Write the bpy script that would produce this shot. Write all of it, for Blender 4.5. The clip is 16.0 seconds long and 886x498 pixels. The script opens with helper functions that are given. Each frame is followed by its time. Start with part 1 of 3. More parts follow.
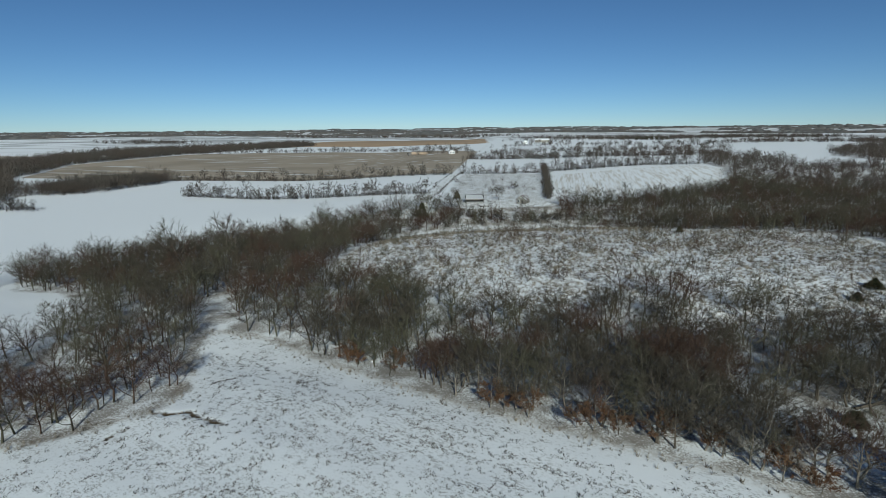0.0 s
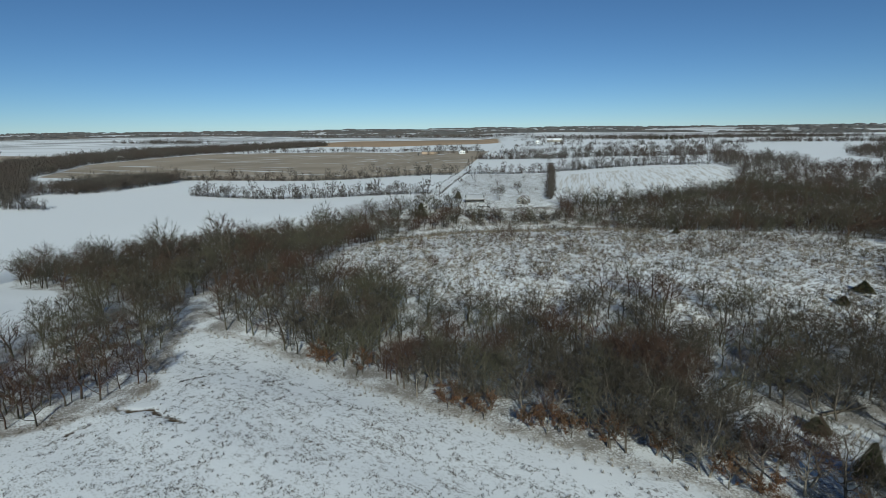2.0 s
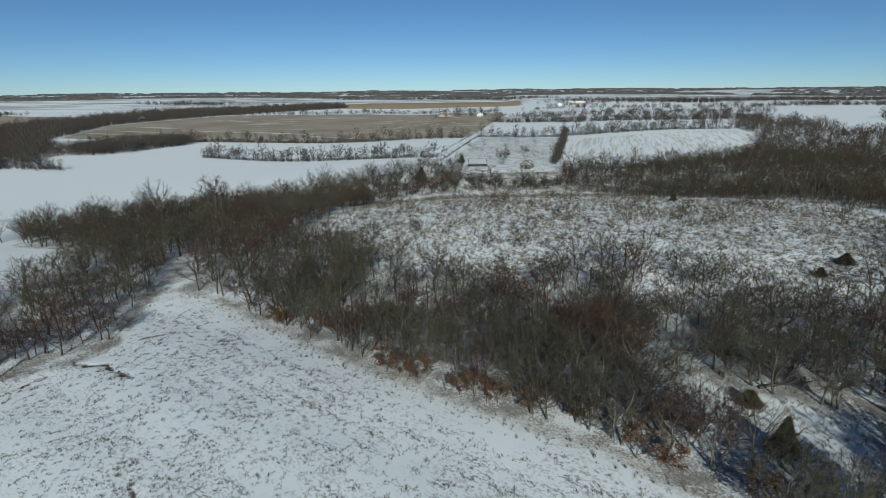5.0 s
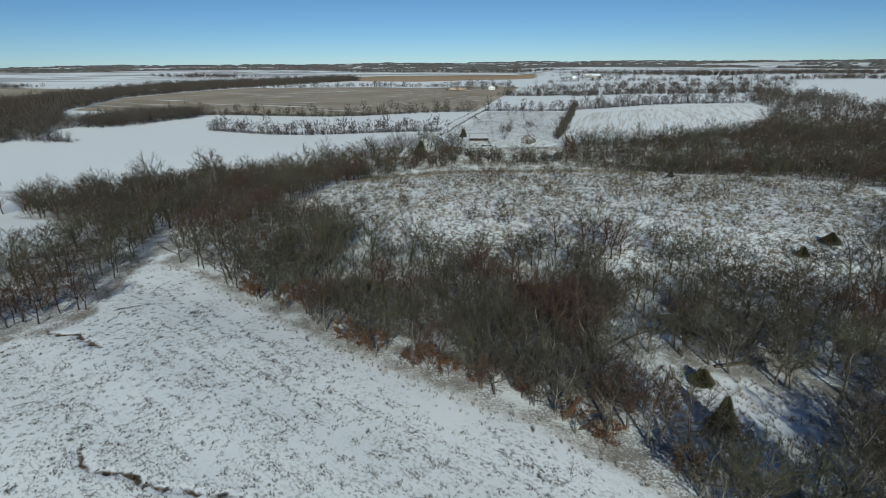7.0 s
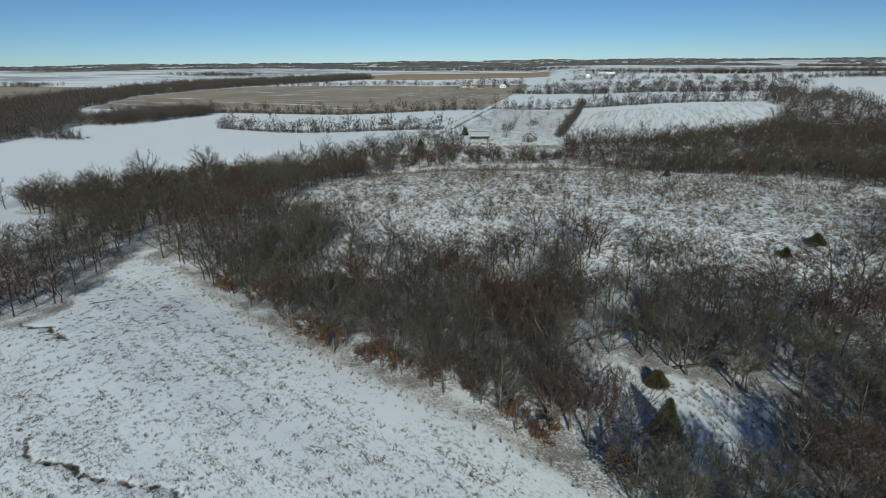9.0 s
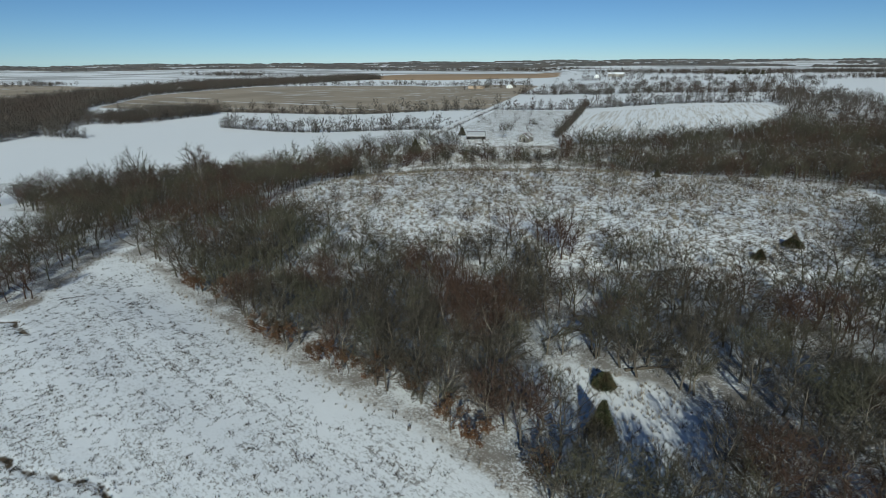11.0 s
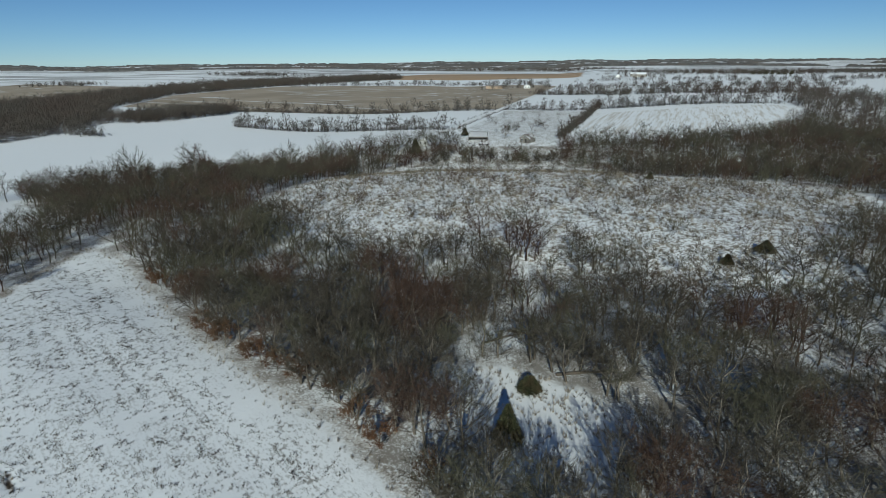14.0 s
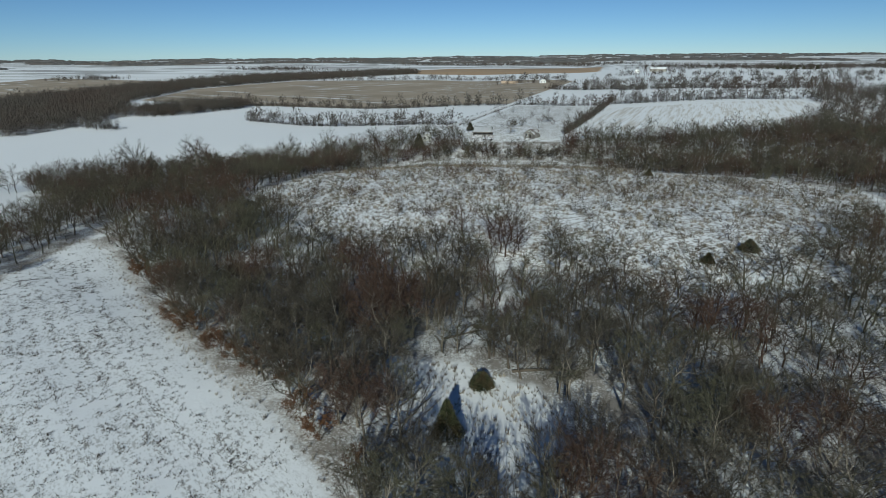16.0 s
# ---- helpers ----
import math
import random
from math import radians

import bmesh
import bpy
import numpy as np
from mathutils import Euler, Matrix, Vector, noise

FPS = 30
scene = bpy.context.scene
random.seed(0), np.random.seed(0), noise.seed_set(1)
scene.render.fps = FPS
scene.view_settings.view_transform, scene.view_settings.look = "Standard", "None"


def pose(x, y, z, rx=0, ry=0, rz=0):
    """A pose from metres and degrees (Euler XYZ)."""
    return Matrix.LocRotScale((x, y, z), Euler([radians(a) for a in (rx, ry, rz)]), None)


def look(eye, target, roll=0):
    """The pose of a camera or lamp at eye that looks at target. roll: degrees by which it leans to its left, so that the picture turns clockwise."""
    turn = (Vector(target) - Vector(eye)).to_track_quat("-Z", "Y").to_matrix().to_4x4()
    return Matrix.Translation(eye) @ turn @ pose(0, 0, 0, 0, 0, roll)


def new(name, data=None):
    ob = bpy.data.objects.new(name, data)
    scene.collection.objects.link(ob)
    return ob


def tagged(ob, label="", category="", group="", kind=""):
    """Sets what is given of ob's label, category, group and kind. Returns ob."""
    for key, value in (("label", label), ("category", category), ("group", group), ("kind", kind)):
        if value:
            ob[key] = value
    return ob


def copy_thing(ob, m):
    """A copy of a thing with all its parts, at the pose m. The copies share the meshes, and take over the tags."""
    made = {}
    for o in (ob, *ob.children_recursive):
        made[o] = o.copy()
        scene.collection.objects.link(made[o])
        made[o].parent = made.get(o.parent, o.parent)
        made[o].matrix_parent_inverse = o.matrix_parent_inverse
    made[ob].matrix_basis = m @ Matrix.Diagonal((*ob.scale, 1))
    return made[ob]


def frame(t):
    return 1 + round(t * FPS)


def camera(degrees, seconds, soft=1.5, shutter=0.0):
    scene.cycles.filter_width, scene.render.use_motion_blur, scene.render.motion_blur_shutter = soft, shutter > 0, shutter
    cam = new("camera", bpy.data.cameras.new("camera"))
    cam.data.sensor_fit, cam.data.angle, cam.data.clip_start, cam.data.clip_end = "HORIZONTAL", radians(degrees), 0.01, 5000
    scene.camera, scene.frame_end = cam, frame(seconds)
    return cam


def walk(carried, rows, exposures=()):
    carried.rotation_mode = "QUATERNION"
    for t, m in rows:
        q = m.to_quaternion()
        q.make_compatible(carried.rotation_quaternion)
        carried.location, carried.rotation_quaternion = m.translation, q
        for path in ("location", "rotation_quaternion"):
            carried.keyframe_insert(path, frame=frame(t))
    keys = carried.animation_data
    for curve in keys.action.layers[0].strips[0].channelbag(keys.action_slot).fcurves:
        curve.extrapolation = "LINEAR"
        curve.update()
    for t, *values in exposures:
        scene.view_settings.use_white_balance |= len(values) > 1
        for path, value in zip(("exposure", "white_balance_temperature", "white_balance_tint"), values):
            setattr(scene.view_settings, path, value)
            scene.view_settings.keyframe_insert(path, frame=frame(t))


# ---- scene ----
cam = camera(79.5, 16.0, soft=0.65)
PATH = [
    (0, (0.599, 0.036, 41.713), (0.594, 1.985, 41.267), -0.5),
    (0.5, (2.533, 0.119, 41.734), (2.515, 2.069, 41.287), -0.5),
    (1, (4.555, 0.174, 41.742), (4.525, 2.123, 41.295), -0.5),
    (1.5, (6.643, 0.243, 41.739), (6.599, 2.192, 41.293), -0.5),
    (2, (8.714, 0.34, 41.742), (8.653, 2.289, 41.296), -0.6),
    (2.5, (10.774, 0.469, 41.744), (10.697, 2.417, 41.298), -0.5),
    (3, (12.815, 0.574, 41.769), (12.722, 2.513, 41.289), -0.5),
    (3.5, (14.823, 0.718, 41.81), (14.718, 2.653, 41.316), -0.5),
    (4, (16.833, 0.856, 41.771), (16.716, 2.785, 41.254), -0.5),
    (6.5, (26.816, 1.705, 41.938), (26.623, 3.587, 41.288), -0.4),
    (7, (28.801, 1.888, 41.903), (28.599, 3.764, 41.238), -0.4),
    (7.5, (30.776, 2.151, 41.819), (30.558, 4.022, 41.148), -0.4),
    (8, (32.753, 2.393, 41.752), (32.518, 4.263, 41.082), -0.4),
    (8.5, (34.722, 2.711, 41.659), (34.476, 4.579, 40.989), -0.5),
    (9, (36.8, 2.987, 41.608), (36.542, 4.853, 40.939), -0.5),
    (11.5, (46.926, 4.648, 41.302), (46.619, 6.508, 40.634), -0.4),
    (12, (48.976, 5.04, 41.276), (48.659, 6.898, 40.608), -0.4),
    (12.5, (50.968, 5.438, 41.258), (50.639, 7.295, 40.59), -0.5),
    (13, (52.926, 5.823, 41.246), (52.582, 7.677, 40.579), -0.4),
    (13.5, (54.915, 6.212, 41.272), (54.554, 8.063, 40.605), -0.5),
    (14, (56.956, 6.583, 41.277), (56.573, 8.429, 40.61), -0.5),
    (14.5, (58.935, 7.045, 41.286), (58.53, 8.887, 40.62), -0.5),
    (15, (60.892, 7.433, 41.279), (60.47, 9.271, 40.613), -0.5),
    (15.5, (62.871, 7.843, 41.275), (62.435, 9.677, 40.609), -0.5),
    (16, (64.849, 8.268, 41.253), (64.4, 10.093, 40.569), -0.5),
]
walk(cam, [(t, look(eye, target, roll)) for t, eye, target, roll in PATH],
     exposures=[(0, -0.1, 5700, -3), (16, -0.1, 5700, -3)])

# ---- world and light ----
SUN_EL = 27.0
SUN_AZ = 7.0
world = bpy.data.worlds.new("winter_sky")
scene.world = world
world.use_nodes = True
wn = world.node_tree.nodes
sky = wn.new("ShaderNodeTexSky")
sky.sky_type, sky.sun_disc = "NISHITA", False
sky.sun_elevation, sky.sun_rotation = radians(SUN_EL), radians(180 - SUN_AZ)
sky.altitude, sky.air_density, sky.dust_density, sky.ozone_density = 1000, 0.66, 0.0, 4.5
wn["Background"].inputs["Strength"].default_value = 0.065
world.node_tree.links.new(sky.outputs[0], wn["Background"].inputs["Color"])
sun_data = bpy.data.lights.new("sun", "SUN")
sun_data.energy, sun_data.angle, sun_data.color = 4.4, radians(0.6), (1.0, 0.92, 0.78)
sun = new("sun", sun_data)
sun.matrix_world = look((100 * math.sin(radians(SUN_AZ)) * math.cos(radians(SUN_EL)), -100 * math.cos(radians(SUN_AZ)) * math.cos(radians(SUN_EL)), 100 * math.sin(radians(SUN_EL))), (0, 0, 0))


# ---- materials ----
def material(name, rough=0.9):
    m = bpy.data.materials.new(name)
    m.use_nodes = True
    nt = m.node_tree
    bsdf = nt.nodes["Principled BSDF"]
    bsdf.inputs["Roughness"].default_value = rough
    bsdf.inputs["Specular IOR Level"].default_value = 0.2
    return m, nt, bsdf


def node(nt, kind, **inputs):
    n = nt.nodes.new(kind)
    for key, value in inputs.items():
        n.inputs[key.replace("_", " ")].default_value = value
    return n


def wire(nt, a, b):
    nt.links.new(a, b)


def noise_out(nt, scale, detail=3.0, rough=0.6, vector=None):
    n = node(nt, "ShaderNodeTexNoise", Scale=scale, Detail=detail, Roughness=rough)
    if vector is not None:
        wire(nt, vector, n.inputs["Vector"])
    return n.outputs["Fac"]


def ramp(nt, fac, lo, hi):
    n = node(nt, "ShaderNodeMapRange", From_Min=lo, From_Max=hi)
    n.interpolation_type = "SMOOTHSTEP"
    wire(nt, fac, n.inputs["Value"])
    return n.outputs["Result"]


def calc(nt, op, a, b):
    n = nt.nodes.new("ShaderNodeMath")
    n.operation = op
    for slot, v in ((0, a), (1, b)):
        if isinstance(v, (int, float)):
            n.inputs[slot].default_value = v
        else:
            wire(nt, v, n.inputs[slot])
    return n.outputs[0]


def blend(nt, fac, a, b):
    n = nt.nodes.new("ShaderNodeMix")
    n.data_type = "RGBA"
    if isinstance(fac, float):
        n.inputs["Factor"].default_value = fac
    else:
        wire(nt, fac, n.inputs["Factor"])
    for slot, v in ((6, a), (7, b)):
        if isinstance(v, tuple):
            n.inputs[slot].default_value = (*v, 1)
        else:
            wire(nt, v, n.inputs[slot])
    return n.outputs[2]


def relief(nt, bsdf, fac, strength, distance):
    n = node(nt, "ShaderNodeBump", Strength=strength, Distance=distance)
    wire(nt, fac, n.inputs["Height"])
    wire(nt, n.outputs[0], bsdf.inputs["Normal"])


def position(nt):
    return nt.nodes.new("ShaderNodeNewGeometry").outputs["Position"]


def mottled(name, a, b, scale, c=None, big=0.08, rough=0.9, bump=0.0):
    """Two colours in a grain of that scale, and a third in large patches."""
    m, nt, bsdf = material(name, rough)
    p = position(nt)
    col = blend(nt, ramp(nt, noise_out(nt, scale, vector=p), 0.38, 0.62), a, b)
    if c:
        col = blend(nt, ramp(nt, noise_out(nt, big, 2.0, vector=p), 0.42, 0.62), col, c)
    wire(nt, col, bsdf.inputs["Base Color"])
    if bump:
        relief(nt, bsdf, noise_out(nt, scale * 2, vector=p), 0.6, bump)
    return m


SNOW = (0.79, 0.80, 0.82)


def ground_material():
    m, nt, bsdf = material("snowy_ground", 0.85)
    p = position(nt)

    def field(name):
        n = nt.nodes.new("ShaderNodeAttribute")
        n.attribute_name = name
        return n.outputs["Fac"]

    def stretched(x, y, turn):
        n = nt.nodes.new("ShaderNodeMapping")
        n.vector_type = "TEXTURE"
        n.inputs["Scale"].default_value = (1 / x, 1 / y, 1)
        n.inputs["Rotation"].default_value = (0, 0, radians(turn))
        wire(nt, p, n.inputs["Vector"])
        return n.outputs[0]

    def edge(name, wobble=4.0, soft=1.2):
        w = calc(nt, "MULTIPLY", calc(nt, "SUBTRACT", noise_out(nt, 0.35, 4.0, vector=p), 0.5), wobble)
        return ramp(nt, calc(nt, "ADD", field(name), w), -soft, soft)

    fine = noise_out(nt, 2.2, 5.0, 0.7, p)
    coarse = noise_out(nt, 0.16, 4.0, 0.6, p)
    broad = noise_out(nt, 0.012, 3.0, 0.5, p)
    # open snow, thin in places
    thin = ramp(nt, calc(nt, "ADD", calc(nt, "MULTIPLY", fine, 0.6), calc(nt, "MULTIPLY", coarse, 0.4)), 0.60, 0.72)
    col = blend(nt, calc(nt, "MULTIPLY", thin, 0.3), SNOW, (0.34, 0.29, 0.22))
    # near hay field: rows of stubble showing through
    rows = noise_out(nt, 1.0, 4.0, 0.65, stretched(0.22, 2.2, -36))
    spots = noise_out(nt, 2.2, 3.0, 0.65, stretched(0.9, 1.5, -36))
    weeds = ramp(nt, calc(nt, "ADD", calc(nt, "MULTIPLY", rows, 0.25), calc(nt, "MULTIPLY", spots, 0.75)), 0.51, 0.575)
    furrow = calc(nt, "SINE", calc(nt, "ADD", calc(nt, "MULTIPLY", field("near"), 2.5), calc(nt, "MULTIPLY", coarse, 0.8)), 0.0)
    furrow = calc(nt, "ADD", 0.6, calc(nt, "MULTIPLY", ramp(nt, furrow, -0.3, 0.7), 0.4))
    weeds = calc(nt, "MULTIPLY", calc(nt, "MULTIPLY", calc(nt, "MULTIPLY", weeds, furrow), edge("near")), ramp(nt, coarse, 0.36, 0.62))
    col = blend(nt, calc(nt, "MULTIPLY", weeds, 0.7), col, (0.13, 0.11, 0.085))
    # scrub: matted grass
    grass = ramp(nt, calc(nt, "ADD", calc(nt, "MULTIPLY", noise_out(nt, 1.5, 2.0, 0.5, p), 0.65), calc(nt, "MULTIPLY", noise_out(nt, 0.3, 3.0, 0.6, p), 0.35)), 0.50, 0.53)
    grass = calc(nt, "MULTIPLY", grass, edge("scrub"))
    col = blend(nt, calc(nt, "MULTIPLY", grass, 0.74), col, (0.20, 0.17, 0.13))
    # rough grass along the field edge
    strip = calc(nt, "MULTIPLY", edge("verge", 3.0), ramp(nt, fine, 0.38, 0.55))
    col = blend(nt, calc(nt, "MULTIPLY", strip, 0.5), col, (0.30, 0.235, 0.16))
    # leaf litter under the trees
    debris = noise_out(nt, 3.6, 5.0, 0.8, p)
    litter = calc(nt, "MULTIPLY", ramp(nt, calc(nt, "ADD", calc(nt, "MULTIPLY", debris, 0.6), calc(nt, "MULTIPLY", coarse, 0.4)), 0.445, 0.53), edge("wood"))
    col = blend(nt, calc(nt, "MULTIPLY", litter, 0.8), col, (0.13, 0.10, 0.07))
    # harvested fields with snow left in the rows
    drift = noise_out(nt, 1.0, 4.0, 0.6, stretched(0.008, 0.10, -20))
    soil = blend(nt, ramp(nt, broad, 0.35, 0.65), (0.29, 0.24, 0.18), (0.36, 0.30, 0.23))
    soil = blend(nt, ramp(nt, drift, 0.57, 0.72), soil, SNOW)
    col = blend(nt, edge("brown", 8.0, 3.0), col, soil)
    straw = blend(nt, ramp(nt, drift, 0.55, 0.75), (0.40, 0.28, 0.17), (0.60, 0.50, 0.40))
    col = blend(nt, edge("tan", 20.0, 6.0), col, straw)
    # stubble field beyond the hedge
    comb = noise_out(nt, 1.0, 4.0, 0.65, stretched(0.5, 0.01, -13))
    stub = calc(nt, "MULTIPLY", ramp(nt, comb, 0.42, 0.66), edge("stubble", 6.0, 2.0))
    col = blend(nt, calc(nt, "MULTIPLY", stub, 0.6), col, (0.40, 0.34, 0.26))
    # distant country: grass and timber between the snow fields
    patch = noise_out(nt, 1.0, 4.0, 0.55, stretched(0.0028, 0.006, 6))
    far = calc(nt, "MULTIPLY", ramp(nt, patch, 0.47, 0.52), ramp(nt, field("far"), 1300.0, 2000.0))
    col = blend(nt, calc(nt, "MULTIPLY", far, 0.6), col, (0.10, 0.085, 0.07))
    # road: packed snow with two bare wheel tracks
    col = blend(nt, edge("road", 0.6, 0.6), col, (0.76, 0.765, 0.775))
    col = blend(nt, calc(nt, "MULTIPLY", edge("track", 0.8, 0.3), ramp(nt, coarse, 0.4, 0.6)), col, (0.30, 0.26, 0.22))
    # bare earth in the washouts
    col = blend(nt, edge("wash", 0.9, 0.2), col, (0.085, 0.062, 0.04))
    wire(nt, col, bsdf.inputs["Base Color"])
    relief(nt, bsdf, calc(nt, "ADD", fine, calc(nt, "MULTIPLY", coarse, 1.0)), 0.45, 0.15)
    return m


M_GROUND = ground_material()
M_BARK = mottled("grey_bark", (0.12, 0.106, 0.088), (0.28, 0.25, 0.21), 3.0, (0.09, 0.075, 0.06), 0.06)


def twig_material():
    """Twigs whose colour changes from tree to tree: grey-brown, olive and reddish."""
    m, nt, bsdf = material("bare_twigs")
    p = position(nt)
    col = blend(nt, ramp(nt, noise_out(nt, 0.8, vector=p), 0.38, 0.62), (0.042, 0.036, 0.027), (0.078, 0.067, 0.051))
    col = blend(nt, ramp(nt, noise_out(nt, 0.11, 1.0, 0.4, p), 0.50, 0.60), col, (0.082, 0.077, 0.052))
    low = nt.nodes.new("ShaderNodeMapping")
    low.inputs["Location"].default_value = (37, 11, 0)
    wire(nt, p, low.inputs["Vector"])
    col = blend(nt, ramp(nt, noise_out(nt, 0.075, 1.0, 0.4, low.outputs[0]), 0.53, 0.62), col, (0.066, 0.041, 0.030))
    wire(nt, col, bsdf.inputs["Base Color"])
    return m


M_TWIG = twig_material()
# Grey-brown far twigs, with the haze of distance lightened into their colour.
M_FARWOOD = mottled("hazy_far_timber", (0.056, 0.049, 0.042), (0.092, 0.081, 0.069), 0.25, (0.070, 0.055, 0.046), 0.012)
# Ridge timber, paler again: haze and the snow between trunks mixed into its colour.
M_RIDGE = mottled("hazy_ridge_timber", (0.085, 0.083, 0.081), (0.145, 0.141, 0.136), 0.05, (0.11, 0.098, 0.09), 0.006)
M_RUST = mottled("dry_oak_leaves", (0.075, 0.040, 0.022), (0.135, 0.068, 0.034), 2.0, (0.085, 0.055, 0.034), 0.3)
M_CEDAR = mottled("cedar_needles", (0.03, 0.036, 0.018), (0.065, 0.066, 0.034), 2.0, (0.08, 0.064, 0.036), 0.8)
M_WEED = mottled("dead_weeds", (0.050, 0.042, 0.033), (0.095, 0.079, 0.062), 1.5, (0.07, 0.058, 0.046), 0.2)
M_GRASS = mottled("dry_grass", (0.19, 0.165, 0.13), (0.33, 0.285, 0.225), 1.2, (0.13, 0.108, 0.082), 0.15)
M_BOARD = mottled("weathered_boards", (0.30, 0.28, 0.25), (0.46, 0.44, 0.40), 4.0, (0.24, 0.22, 0.19), 0.5, bump=0.01)
# Walls of the open shed, much darker than the other boards.
M_SHEDWALL = mottled("dark_shed_boards", (0.05, 0.045, 0.04), (0.10, 0.092, 0.082), 4.0, (0.04, 0.036, 0.032), 0.5, bump=0.01)
M_GREYWALL = mottled("old_grey_clapboard", (0.16, 0.15, 0.135), (0.26, 0.245, 0.22), 4.0, (0.12, 0.11, 0.10), 0.5, bump=0.01)
M_WHITE = mottled("white_painted_siding", (0.70, 0.70, 0.68), (0.80, 0.80, 0.78), 2.0, (0.62, 0.61, 0.58), 0.4)
M_ROOF = mottled("snow_on_roof", (0.72, 0.74, 0.77), (0.82, 0.82, 0.84), 1.5)
M_SHINGLE = mottled("brown_shingles", (0.09, 0.075, 0.065), (0.16, 0.135, 0.12), 6.0, (0.50, 0.50, 0.51), 0.5)
M_DARK = mottled("dark_interior", (0.02, 0.018, 0.016), (0.04, 0.035, 0.03), 3.0)
M_TANWALL = mottled("tan_metal_siding", (0.40, 0.30, 0.22), (0.48, 0.38, 0.29), 2.0)
M_GLASS, _nt, _b = material("window_glass", 0.08)
_b.inputs["Base Color"].default_value = (0.03, 0.035, 0.04, 1)


# ---- the lie of the land ----
def sm(a, b, v):
    t = np.clip((v - a) / (b - a), 0, 1)
    return t * t * (3 - 2 * t)


def hump(x, y, cx, cy, sx, sy):
    return np.exp(-((x - cx) / sx) ** 2 - ((y - cy) / sy) ** 2)


def land(x, y):
    """Height of the ground without its washouts."""
    x, y = np.asarray(x, float), np.asarray(y, float)
    z = 1.5 - 10.0 * sm(20, -150, x) * sm(60, 190, y) * (1 - sm(600, 1500, y))
    z = z - 2.5 * sm(-20, -120, x) * (1 - sm(60, 190, y))
    z = z + 1.6 * hump(x, y, 25, 45, 50, 30) - 2.0 * hump(x, y, 30, 95, 70, 16)
    z = z + 3.2 * hump(x, y, 100, 135, 60, 40) + 0.8 * hump(x, y, 30, 180, 50, 40)
    z = z - 5.5 * hump(x, y, 60, 245, 130, 26) - 4.0 * hump(x, y, -40, 235, 60, 40)
    z = z + 6.0 * sm(40, 200, x) * sm(310, 480, y)
    r = np.hypot(x - 30, y)
    z = z + 19.0 * sm(1300, 4600, r) + 15.0 * hump(x, y, -1200, 1950, 420, 330)
    z = z + sm(1500, 3000, r) * (6.0 * np.sin(x / 410 + 1.3) * np.sin(y / 270) + 4.0 * np.sin(x / 240 + y / 190))
    calm = 1 - sm(170, 300, r)
    return z + calm * 0.12 * np.sin(x / 3.1 + y / 5.3) * np.sin(y / 4.1 - x / 7.7) + calm * 0.25 * np.sin(x / 13.0) * np.sin(y / 11.0 + x / 29.0)


def inside(x, y, poly):
    """Signed distance to a polygon's edge, positive inside."""
    best, odd = np.full(np.shape(x), 1e9), np.zeros(np.shape(x), bool)
    for (ax, ay), (bx, by) in zip(poly, poly[1:] + poly[:1]):
        dx, dy = bx - ax, by - ay
        t = np.clip(((x - ax) * dx + (y - ay) * dy) / (dx * dx + dy * dy + 1e-9), 0, 1)
        best = np.minimum(best, np.hypot(x - ax - t * dx, y - ay - t * dy))
        if ay != by:
            odd ^= ((ay > y) != (by > y)) & (x < dx * (y - ay) / dy + ax)
    return np.where(odd, best, -best)


def along(x, y, line):
    """Distance to a line of points."""
    best = np.full(np.shape(x), 1e9)
    for (ax, ay), (bx, by) in zip(line, line[1:]):
        dx, dy = bx - ax, by - ay
        t = np.clip(((x - ax) * dx + (y - ay) * dy) / (dx * dx + dy * dy), 0, 1)
        best = np.minimum(best, np.hypot(x - ax - t * dx, y - ay - t * dy))
    return best


NEAR = [(-59, 62), (-50, 66), (-42, 71), (-41, 78), (-46, 92), (-50, 106), (-41, 103), (-33, 99), (-26, 93), (-19, 87), (-12, 82), (-3, 75), (5, 69), (15, 63), (25, 57), (33, 53), (40, 48), (46, 42), (56, 20), (60, -60), (-140, -60), (-130, 40)]
KNOLL = [(-35, 160), (-30, 143), (-14, 129), (0, 121), (12, 112), (27, 112), (45, 115), (58, 105), (72, 100), (86, 95), (101, 99), (118, 106), (135, 140), (150, 186), (134, 199), (115, 205), (92, 208), (76, 240), (54, 249), (12, 247), (-18, 240), (-30, 190)]
GLADE = [(43, 68), (53, 70), (63, 66), (67, 60), (65, 51), (61, 46), (56, 47), (51, 53), (47, 62)]
GLADE_TWO = [(47, 84), (55, 85), (57, 78), (52, 75), (47, 76)]
YARD = [(4, 270), (4, 304), (62, 304), (60, 262), (28, 262)]
BROWN = [(8, 480), (-124, 522), (-277, 538), (-462, 583), (-540, 780), (-515, 906), (-470, 1010), (-366, 1030), (-204, 1040), (40, 935), (62, 900)]
TAN = [(-470, 1290), (-417, 1400), (-318, 1640), (130, 1690), (108, 1300), (-160, 1230)]
F_SCRUB = [(3, 335), (17, 468), (84, 456), (60, 297), (20, 290)]
F_EAST = [(70, 322), (88, 438), (152, 452), (222, 468), (228, 440), (202, 378), (168, 346), (107, 320)]
LANE = [(-50, 104), (-43, 102), (-57, 136), (-64, 134)]
BOTTOM = [(-345, 455), (-330, 415), (-285, 432), (-262, 520), (-290, 540), (-330, 500)]
W_FRONT = [(-100, 120), (-81, 121), (-55, 102), (-39, 76), (-47, 68)]
OPEN_SLOPE = [(61, 48), (64, 66), (72, 74), (88, 76), (120, 66), (120, 30), (64, 34)]
